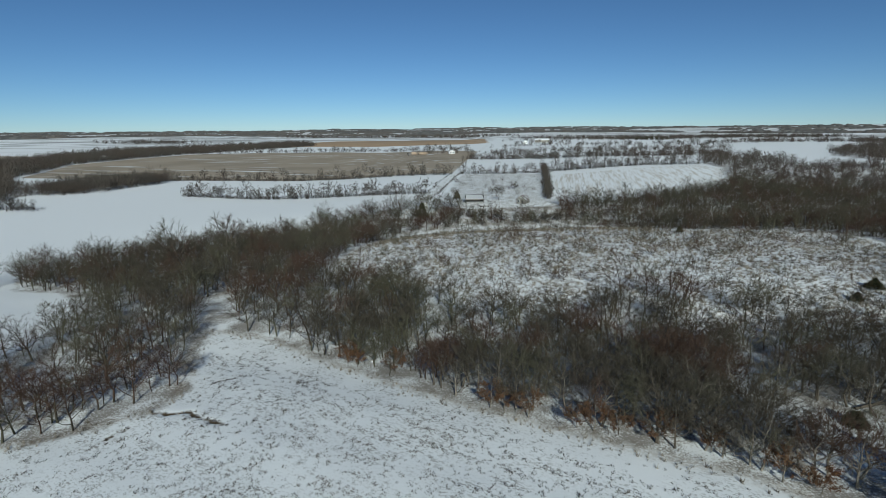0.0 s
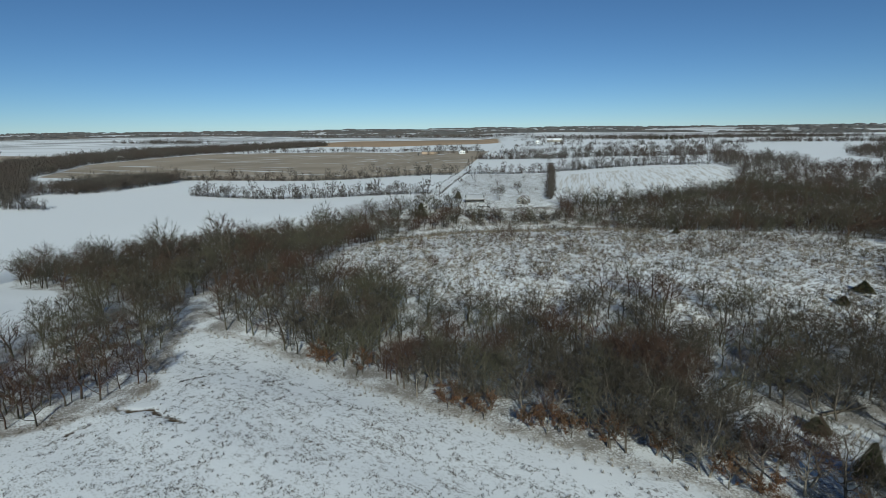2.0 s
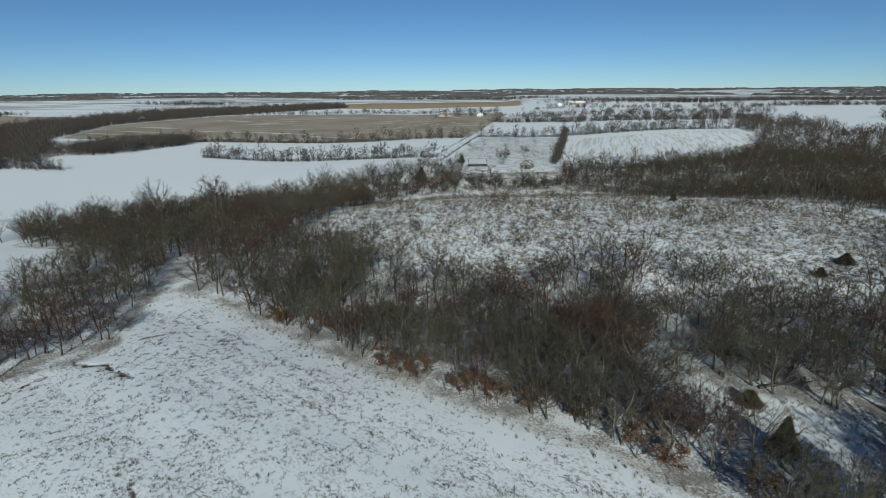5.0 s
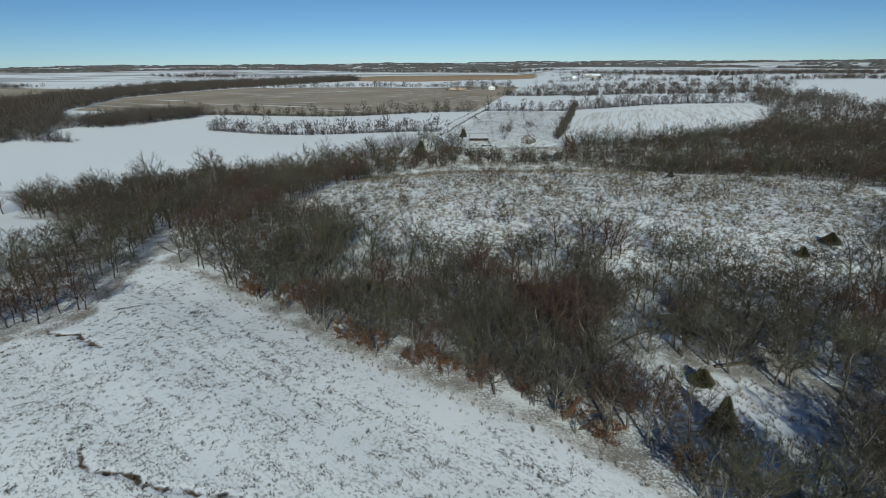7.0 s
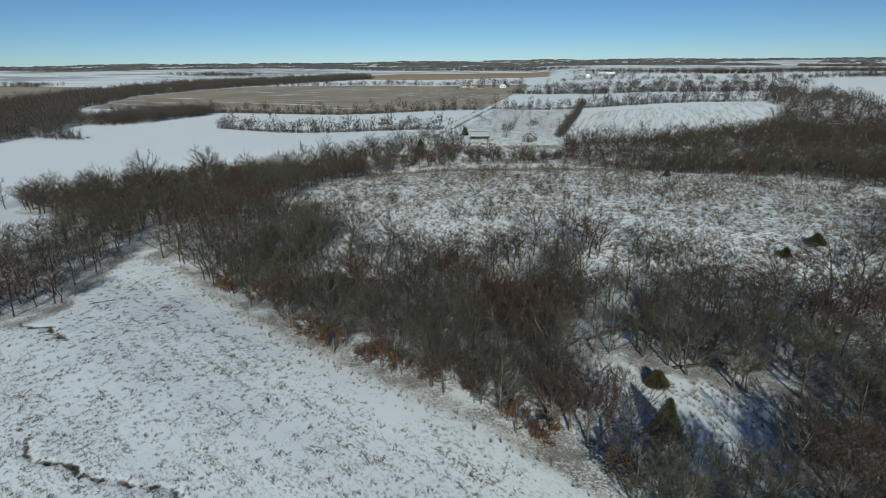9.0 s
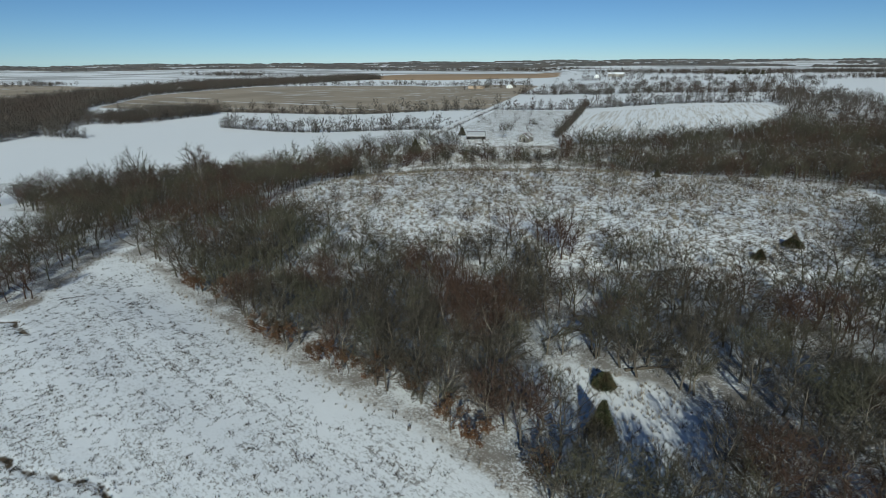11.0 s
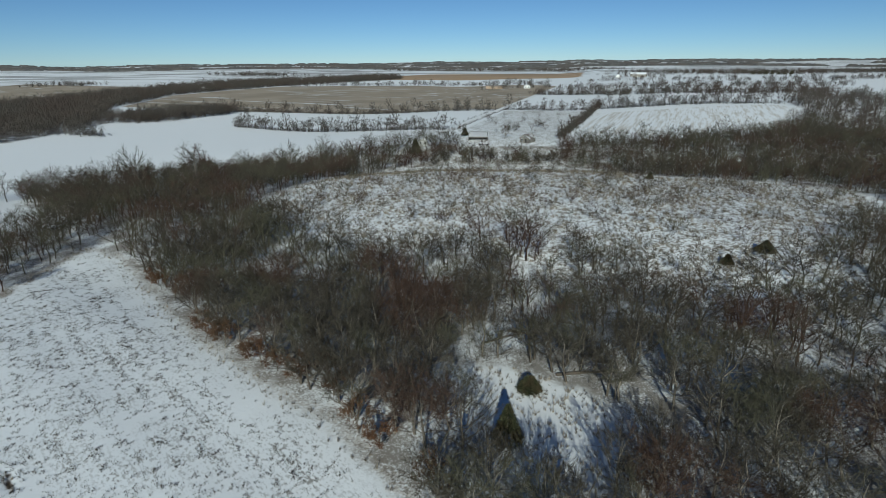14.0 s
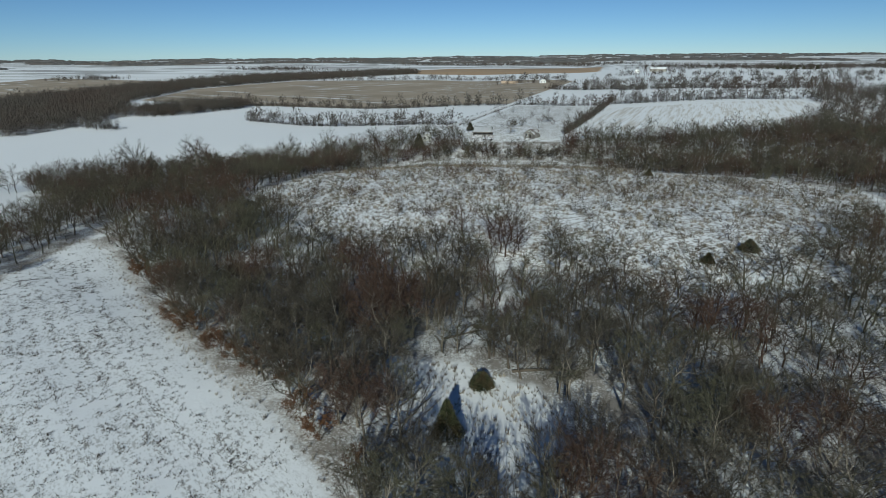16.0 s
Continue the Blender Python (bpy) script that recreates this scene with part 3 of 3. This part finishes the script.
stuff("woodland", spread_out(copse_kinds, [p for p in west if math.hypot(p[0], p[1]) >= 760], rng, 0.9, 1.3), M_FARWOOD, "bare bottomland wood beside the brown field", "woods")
bank = along_line([(-178, 150), (-142, 168), (-118, 158)], 4.0, rng, 3.0) + along_line([(-150, 182), (-110, 214), (-62, 258), (-24, 282)], 9.0, rng, 4.0)
stuff("woodland", spread_out(mid_kinds, bank, rng, 0.9, 1.4), M_TWIG, "tall bare cottonwoods and oaks lining the creek", "woods")
crest = along_line([(-22, 246), (12, 252), (54, 253), (78, 244), (94, 212), (116, 208), (136, 202), (152, 188)], 1.1, rng, 2.6)
stuff("undergrowth", spread_out(shrub_kinds, crest, rng, 0.8, 1.6), M_TWIG, "bare brush along the crest of the knoll", "shrubs")

HEDGES = [([(-198, 408), (-100, 372), (-8, 336)], 1.7, 2.2), ([(-280, 538), (-124, 520), (8, 466)], 2.8, 3.5), ([(-300, 425), (-330, 480), (-275, 525)], 0.9, 9.0),
          ([(-262, 340), (-310, 350)], 1.6, 6.0), ([(-460, 1005), (-204, 1050), (46, 955)], 3.0, 3.0), ([(60, 300), (84, 440), (95, 510)], 9.0, 1.5)]
HEDGES += [([(15, 472), (84, 464)], 1.8, 1.5), ([(30, 690), (115, 655)], 1.6, 3.0), ([(92, 472), (160, 480), (228, 482)], 1.2, 5.0),
          ([(110, 640), (206, 620), (320, 640)], 1.3, 8.0), ([(64, 760), (240, 760), (420, 800)], 2.0, 9.0), ([(100, 1000), (400, 960), (700, 1100)], 3.0, 14.0),
          ([(170, 1350), (500, 1300), (900, 1500)], 4.0, 16.0), ([(300, 436), (400, 450)], 3.0, 4.0), ([(-50, 856), (48, 846)], 4.0, 5.0), ([(150, 1130), (250, 1190)], 6.0, 8.0)]
brush = [p for line, step, wide in HEDGES if line[0][1] < 700 for p in along_line(line, 0.6, rng, wide * 0.6)]
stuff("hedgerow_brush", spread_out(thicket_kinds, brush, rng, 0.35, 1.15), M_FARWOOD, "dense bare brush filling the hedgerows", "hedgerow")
rows = [p for line, step, wide in HEDGES for p in along_line(line, step, rng, wide)]
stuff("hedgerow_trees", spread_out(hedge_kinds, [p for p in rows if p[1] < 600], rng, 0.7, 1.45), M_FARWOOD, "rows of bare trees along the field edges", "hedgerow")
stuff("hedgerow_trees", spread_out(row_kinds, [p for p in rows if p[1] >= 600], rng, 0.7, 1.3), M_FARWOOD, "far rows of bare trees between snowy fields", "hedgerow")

# timber on the far rises
far_pts = []
while len(far_pts) < 4200:
    r, a = 1250 * math.exp(rng.random() * 1.33), radians(rng.uniform(-58, 46))
    x, y = 30 + r * math.sin(a), r * math.cos(a)
    bands = math.sin(y / 75 + 0.8 * math.sin(x / 330)) + 0.8 * math.sin(x / 240 + 2.2 * math.sin(y / 260)) + 0.5 * math.sin(x / 90 + y / 150)
    need = 0.95 - 0.8 * (r > 2300) - 0.3 * (r > 3300) + (0.6 if x < -0.36 * y and r < 2800 else 0.0)
    if bands > need and not (y < 1720 and -520 + 90 * math.sin(y / 70) < x < 200 + 60 * math.sin(y / 55)):
        far_pts.append((x, y))
groves = [(x + rng.normal() * 30, y + rng.normal() * 14) for x, y in far_pts if math.hypot(x, y) < 2300 for _ in range(3)]
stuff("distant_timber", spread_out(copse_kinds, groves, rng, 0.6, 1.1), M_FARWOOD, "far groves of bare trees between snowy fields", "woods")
far_pts = [p for p in far_pts if math.hypot(*p) >= 2300]
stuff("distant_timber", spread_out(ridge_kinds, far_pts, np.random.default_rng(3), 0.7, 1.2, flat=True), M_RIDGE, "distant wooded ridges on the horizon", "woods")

# ---- scrub, weeds and grass ----
young = scatter(KNOLL, 4.4, rng, 0.65, 0.5, (), 0.9)
stuff("saplings", spread_out(shrub_kinds, young, rng, 0.5, 1.2), M_TWIG, "slender bare saplings on the snowy knoll", "saplings")
shrubs = scatter(KNOLL, 3.7, rng, 0.5, 1.0, (), 0.9) + scatter(F_SCRUB, 9.0, rng, 0.3, 2.0)
stuff("scrub", spread_out(bush_kinds, shrubs, rng, 0.35, 1.75), M_TWIG, "leafless shrubs and saplings scattered on the snowy knoll", "shrubs")
strip = [(42, 69), (54, 71), (66, 67), (66, 73), (52, 76), (42, 75)]
under = scatter(strip, 1.8, rng, 0.9) + scatter(W_RAVINE, 4.5, rng, 0.8, 0.3, ((GLADE, 0.0), (GLADE_TWO, 0.0))) + scatter(W_CREEK, 5.0, rng, 0.7, 0.3, ((LANE, 0.0),))
under = [p for p in under if inside(np.array(p[0]), np.array(p[1]), OPEN_SLOPE) < 0 or rng.random() < 0.7]
stuff("undergrowth", spread_out(shrub_kinds, under, rng, 0.6, 1.3), M_TWIG, "bare brush under the trees", "shrubs")


def tuft(seed, blades, height, width, lean, wide=0.12):
    g, s = np.random.default_rng(seed), Shape()
    for _ in range(blades):
        d = unit(np.array((g.normal() * lean, g.normal() * lean, 1.0)))
        s.sliver(np.array((g.normal() * wide, g.normal() * wide, -0.05)), d, height * g.uniform(0.5, 1.2), width, g)
    return s.arrays()


weed_kinds = [tuft(s, 16, 0.27, 0.07, 0.9, 0.13) for s in (61, 62, 63)]
grass_kinds = [tuft(s, 9, 0.75, 0.06, 0.45) for s in (71, 72, 73)]
tussock_kinds = [tuft(s, 20, 0.85, 0.10, 0.4, 0.3) for s in (74, 75, 76)]
weeds = [p for p in scatter(NEAR, 0.44, rng, 0.95, 1.0, (), 0.3) if p[1] > 30]
depth = inside(np.array([p[0] for p in weeds]), np.array([p[1] for p in weeds]), NEAR)


def weed_chance(x, y, d):
    """Thick in drilled rows along the wood's edge, thin and patchy on the open field."""
    row = math.sin(d * 2.5 + 0.5 * math.sin(x / 9))
    patch = 0.5 + 0.5 * math.sin(x / 3.7 + 1.7 * math.sin(y / 4.3)) * math.sin(y / 3.1 + 1.3 * math.sin(x / 5.9))
    if d < 4:
        chance = 0.10
    elif d < 24:
        chance = (0.5 if row > 0.2 else 0.2) * (0.45 + 0.75 * patch)
    else:
        chance = 0.12 + 0.32 * patch
    return chance * (0.5 + 0.5 * min(1, max(0, (x + 45) / 45)))


weeds = [p for p, d in zip(weeds, depth) if rng.random() < weed_chance(p[0], p[1], d)]
stuff("field_weeds", spread_out(weed_kinds, weeds, rng, 0.5, 1.5), M_WEED, "dead weed tufts poking through the snow in rows", "weeds")
tufts = scatter(KNOLL, 1.5, rng, 0.6, 0.0, (), 0.6)
stuff("tussocks", spread_out(tussock_kinds, tufts, rng, 0.5, 1.4), M_GRASS, "clumps of dead tan grass standing in the snow of the knoll", "grass")
stuff("grass_tufts", spread_out(grass_kinds, scatter(GLADE, 0.6, rng, 0.45), rng, 0.5, 1.3), M_GRASS, "straw-coloured tall grass standing in snow", "grass")
verge = [p for line in (NEAR[:6], NEAR[5:19]) for p in along_line(line, 0.36, rng, 0.9)]
stuff("verge_grass", spread_out(grass_kinds, verge, rng, 0.5, 1.1), M_GRASS, "tan rough grass along the edge of the field", "grass")


DOMES = [(-17, 258), (-8, 262), (1, 264), (9, 266), (24, 259), (30, 256), (37, 255), (43, 257), (50, 258), (17, 256), (3, 251), (-11, 255), (46, 252), (57, 263), (-22, 246), (-14, 250), (-3, 254), (6, 258), (14, 262), (20, 263), (27, 262), (56, 256), (62, 262), (66, 270), (70, 262), (10, 398), (34, 332), (47, 352), (49, 358), (30, 326), (-30, 225)]
for k, (x, y) in enumerate(DOMES):
    v, f = dome_kinds[k % 3]
    ob = new("bush", mesh_from("bush", v, f, M_TWIG))
    ob.matrix_basis = pose(x, y, float(land(x, y)), 0, 0, 47 * k) @ Matrix.Scale(0.85 + 0.12 * (k % 4), 4)
    tagged(ob, "rounded leafless brown bush near the farm sheds" if y < 300 else "solitary leafless bush in the grassy field", "bush", "large bushes")
edge_r = [(x + 4.2, y) for x, y in ROAD[:4]]
edge_l = [(x - 4.2, y) for x, y in ROAD[:4]]
ditch = along_line(edge_r, 0.7, rng, 0.5) + along_line(edge_l, 1.6, rng, 0.6)
stuff("roadside_grass", spread_out(thicket_kinds, ditch, rng, 0.12, 0.34), M_WEED, "dark rank grass in the ditches beside the road", "grass")
banks = [p for k in (0, 1, 4) for p in along_line(WASHES[k], 0.8, rng, 0.45)]
stuff("bank_grass", spread_out(grass_kinds, banks, rng, 0.35, 0.8), M_GRASS, "dry grass hanging over the washed-out banks", "grass")


# ---- evergreens and oaks with their leaves ----
def cedar(x, y, height, wide, label, spiky=0.42):
    ob = empty_at("cedar_tree", x, y, (x * 37) % 360)
    tagged(ob, label, "evergreen tree", "cedars")
    g = np.random.default_rng(int(x * 10 + y))
    trunk, leafs = Shape(), Shape()
    trunk.limb([np.array((0, 0, -0.2)), np.array((0.03, 0, height * 0.5)), np.array((0, 0.04, height * 0.95))], [0.14, 0.09, 0.02], 6)
    for k in range(int(2600 / spiky)):
        f = g.random() ** 1.3
        rr = wide * (1 - f) ** 0.95 * (0.35 + 0.65 * math.sqrt(g.random())) * (1 + 0.22 * math.sin(9 * f + 5 * k))
        a = g.random() * 6.283
        p = np.array((rr * math.cos(a), rr * math.sin(a), 0.12 * height + f * height * 0.86))
        leafs.sliver(p, unit(np.array((math.cos(a), math.sin(a), 0.5)) + g.normal(size=3) * 0.45), spiky * g.uniform(0.5, 1.1), 0.03 + 0.12 * spiky, g)
    for name, s, mat in (("trunk", trunk, M_BARK), ("crown", leafs, M_CEDAR)):
        child = new(name, mesh_from(name, *s.arrays(), mat))
        child.parent = ob


cedar(54.0, 53.5, 5.2, 1.7, "dark green conical cedar casting a blue shadow on snow")
cedar(55.8, 64.8, 1.9, 1.25, "low olive-green spreading cedar in a snowy clearing", 0.75)
cedar(99.8, 118.0, 2.6, 2.0, "broad dark cedar on the snowy knoll")
cedar(91.2, 111.8, 2.0, 1.1, "small round cedar on the snowy knoll")
cedar(8.1, 305.0, 4.6, 1.9, "dark green cedar standing beside the open shed", 0.9)
cedar(-10.4, 266.0, 8.0, 3.0, "large olive-green cedar among the creekside trees", 0.9)
for k in range(7):
    cedar(462 + 11.5 * k, 1300 - 1.8 * k, 6.0 + (k * 5) % 4, 3.4, "dark cedar in a distant windbreak", 2.2)
cedar(90.5, 200.0, 2.4, 1.2, "small dark cedar on the crest of the knoll")


def oak(kind, x, y, s, turn):
    wood, crown, leaf = kind
    ob = empty_at("young_oak", x, y, turn, s)
    tagged(ob, "young oak still holding rust-brown dry leaves", "tree", "rusty oaks at the wood's edge")
    stem = (wood[0][:20], wood[1][:32])
    limbs = (wood[0][20:], wood[1][32:] - 20)
    for name, arrays, mat in (("trunk", stem, M_BARK), ("crown", joined(limbs, crown), M_TWIG), ("foliage", leaf, M_RUST)):
        child = new(name, mesh_from(name, *arrays, mat))
        child.parent = ob
    return ob


OAKS = [(-17, 89), (-15, 87.5), (7, 70), (9, 69), (12, 67), (18, 64), (20, 63), (23, 62), (27, 60), (33, 58), (38, 52), (41, 50), (48, 45), (52, 40), (-8, 84), (30, 62)]
oaks = []
for k, (x, y) in enumerate(OAKS):
    s, turn = rng.uniform(0.95, 1.2), rng.uniform(0, 360)
    if k < 2:
        oaks.append(oak(rust_kinds[k], x, y, s, turn))
    else:
        copy_thing(oaks[k % 2], pose(x, y, float(land(x, y)), 0, 0, turn))


# ---- buildings ----
def gable_roof(x0, x1, y0, y1, z0, z1, over, thick):
    """A pitched roof with its ridge along y."""
    bm, xm = bmesh.new(), (x0 + x1) / 2
    fall = (z1 - z0) / (xm - x0) * over
    prof = [(x0 - over, z0 - fall), (xm, z1), (x1 + over, z0 - fall), (x1 + over, z0 - fall + thick), (xm, z1 + thick), (x0 - over, z0 - fall + thick)]
    a = [bm.verts.new((x, y0 - over, z)) for x, z in prof]
    b = [bm.verts.new((x, y1 + over, z)) for x, z in prof]
    for k in range(6):
        bm.faces.new((a[k], a[(k + 1) % 6], b[(k + 1) % 6], b[k]))
    for s in (a[::-1], b):
        bm.faces.new((s[0], s[1], s[4], s[5]))
        bm.faces.new((s[1], s[2], s[3], s[4]))
    bmesh.ops.recalc_face_normals(bm, faces=bm.faces)
    return bm


def gable_walls(x0, x1, y0, y1, z0, z1):
    bm, xm = bmesh.new(), (x0 + x1) / 2
    prof = [(x0, -0.4), (x1, -0.4), (x1, z0), (xm, z1), (x0, z0)]
    a = [bm.verts.new((x, y0, z)) for x, z in prof]
    b = [bm.verts.new((x, y1, z)) for x, z in prof]
    bm.faces.new(a)
    bm.faces.new(b[::-1])
    for k in range(5):
        bm.faces.new((a[k], b[k], b[(k + 1) % 5], a[(k + 1) % 5]))
    bmesh.ops.recalc_face_normals(bm, faces=bm.faces)
    return bm


def house(x, y, turn, w, d, eave, ridge, wall, roof, label, openings, chimney=False):
    ob = empty_at("house", x, y, turn)
    tagged(ob, label, "house")
    body = part("wall", gable_walls(-w / 2, w / 2, 0, d, eave, ridge), wall, ob)
    part("roof", gable_roof(-w / 2, w / 2, 0, d, eave, ridge, 0.4, 0.16), roof, ob)
    for kind, x0, x1, z0, z1 in openings:
        if kind == "door":
            part("door", box(bmesh.new(), x0, x1, -0.06, 0.1, z0, z1), M_DARK, ob)
        else:
            win = part("window", box(bmesh.new(), x0 - 0.1, x1 + 0.1, -0.05, 0.08, z0 - 0.1, z1 + 0.1), M_WHITE, ob)
            part("pane", box(bmesh.new(), x0, x1, -0.08, 0.02, z0, z1), M_GLASS, win)
    if chimney:
        part("chimney", box(bmesh.new(), -0.3, 0.3, d * 0.6, d * 0.6 + 0.6, ridge - 0.5, ridge + 0.9), M_BOARD, ob)
    return ob


def shed(x, y, turn, w, d, front, back, label, roof=M_ROOF, wall=M_SHEDWALL, bays=4):
    ob = empty_at("open_shed", x, y, turn)
    tagged(ob, label, "shed")
    part("back_wall", box(bmesh.new(), -w / 2, w / 2, d - 0.15, d, -0.4, back), wall, ob)
    for s in (-1, 1):
        part("side_wall", box(bmesh.new(), min(s * w / 2, s * (w / 2 - 0.15)), max(s * w / 2, s * (w / 2 - 0.15)), 0, d - 0.16, -0.4, back), wall, ob)
    bm = bmesh.new()
    vs = [bm.verts.new(p) for p in ((-w / 2 - 0.4, -0.6, front), (w / 2 + 0.4, -0.6, front), (w / 2 + 0.4, d + 0.4, back), (-w / 2 - 0.4, d + 0.4, back))]
    bmesh.ops.solidify(bm, geom=[bm.faces.new(vs)], thickness=0.18)
    part("roof", bm, roof, ob)
    part("fascia", box(bmesh.new(), -w / 2 - 0.4, w / 2 + 0.4, -0.66, -0.604, front - 0.45, front - 0.02), M_GREYWALL, ob)
    for k in range(bays + 1):
        px = -w / 2 + 0.12 + (w - 0.24) * k / bays
        part("post", box(bmesh.new(), px - 0.11, px + 0.11, -0.24, -0.02, -0.4, front - 0.05), M_BOARD, ob)
    return ob


shed(17.5, 290, 4, 10.0, 6.0, 2.2, 4.0, "low open-fronted shed with a snowy white roof and pale posts")
house(42.2, 286, -28, 5.2, 6.5, 2.4, 4.4, M_GREYWALL, M_SHINGLE, "small weathered gabled farmhouse with a patchy snowy roof", (("window", -1.9, -0.9, 1.0, 2.1), ("door", 0.3, 1.3, 0.0, 2.1), ("window", -0.35, 0.35, 2.7, 3.4)))
house(-10, 280, 20, 4.6, 6.0, 2.4, 4.4, M_WHITE, M_ROOF, "white frame house among the trees", (("window", -1.6, -0.8, 1.0, 2.0), ("window", 0.8, 1.6, 1.0, 2.0)), True)
house(-24, 860, 84, 8.0, 26.0, 3.4, 5.2, M_TANWALL, M_SHINGLE, "long low farm building with tan walls and a patchy snowy roof", (("door", -1.5, 1.5, 0, 3),))
house(14, 835, 10, 9.0, 8.0, 3.2, 5.4, M_WHITE, M_ROOF, "white farmhouse beside the brown field", (("window", -3, -1.5, 1, 2.4), ("window", 1.5, 3, 1, 2.4)))
house(230, 1180, 70, 12.0, 30.0, 5.0, 8.0, M_BOARD, M_ROOF, "long grey barn with snow on its roof", (("door", -2, 2, 0, 4),))
house(170, 1120, 10, 9.0, 10.0, 4.0, 6.8, M_WHITE, M_ROOF, "distant white farmhouse with a snowy roof", (("window", -3, -1.5, 1, 2.6), ("window", 1.5, 3, 1, 2.6)))
house(-560, 890, 30, 12.0, 20.0, 4.0, 7.0, M_WHITE, M_ROOF, "white farm building at the edge of the wood", (("door", -2, 2, 0, 3),))


# ---- fallen timber in the ravine ----
def fallen_tree(x, y, turn, length, label):
    ob = empty_at("fallen_tree", x, y, turn)
    tagged(ob, label, "fallen tree")
    g = np.random.default_rng(int(x + y))
    stem = Shape()
    pts = [np.array((length * (f - 0.5), 0.3 * math.sin(4 * f), 0.16 + 0.45 * f * f)) for f in np.linspace(0, 1, 6)]
    stem.limb(pts, [0.24, 0.21, 0.18, 0.14, 0.10, 0.04], 6)
    trunk = new("trunk", mesh_from("trunk", *stem.arrays(), M_BARK))
    trunk.parent = ob
    for k in range(5):
        b = Shape()
        p = pts[2 + k % 3]
        d = unit(np.array((0.7, g.normal() * 0.8, 0.5 + g.random() * 0.5)))
        b.limb([p, p + d * 1.1, p + d * 2.0 + np.array((0.2, 0, 0.4))], [0.09, 0.06, 0.02], 5)
        limb = new("branch", mesh_from("branch", *b.arrays(), M_BARK))
        limb.parent = ob


fallen_tree(51, 78, 35, 7.0, "dark fallen tree trunk with broken limbs lying on snow")
fallen_tree(54, 80.5, -20, 5.0, "forked fallen trunk across a snowy opening in the wood")
fallen_tree(63, 70, 12, 8.0, "grey fallen log at the edge of the snowy clearing")
fallen_tree(38, 74, -30, 6.0, "pale fallen limb lying among the brush")


def farm_wagon(x, y, turn):
    ob = empty_at("farm_wagon", x, y, turn)
    tagged(ob, "low flatbed farm wagon with snow on its deck", "wagon")
    part("deck", box(bmesh.new(), -3.0, 3.0, -1.1, 1.1, 0.75, 0.95), M_BOARD, ob)
    part("snow_load", box(bmesh.new(), -2.9, 2.9, -1.0, 1.0, 0.954, 1.06), M_ROOF, ob)
    part("headboard", box(bmesh.new(), -3.0, -2.9, -1.1, 1.1, 0.954, 1.9), M_BOARD, ob)
    for wx in (-2.0, 2.0):
        for wy in (-1.0, 1.0):
            bm = bmesh.new()
            bmesh.ops.create_cone(bm, cap_ends=True, segments=14, radius1=0.38, radius2=0.38, depth=0.22, matrix=Matrix.Translation((wx, wy, 0.36)) @ Matrix.Rotation(radians(90), 4, "X"))
            part("wheel", bm, M_DARK, ob)
    part("drawbar", box(bmesh.new(), 3.0, 4.6, -0.06, 0.06, 0.6, 0.7), M_DARK, ob)


farm_wagon(22, 280, 6)

for k, (x, y) in enumerate(((4, 284), (-3, 275), (31, 297), (-14, 290), (8, 300))):
    lone = tree_thing(great_kinds[k % 2], x, y, 0.72 + 0.09 * (k % 3), 70 * k)
    tagged(lone, "bare spreading yard tree beside the farm sheds", "tree", "yard trees")
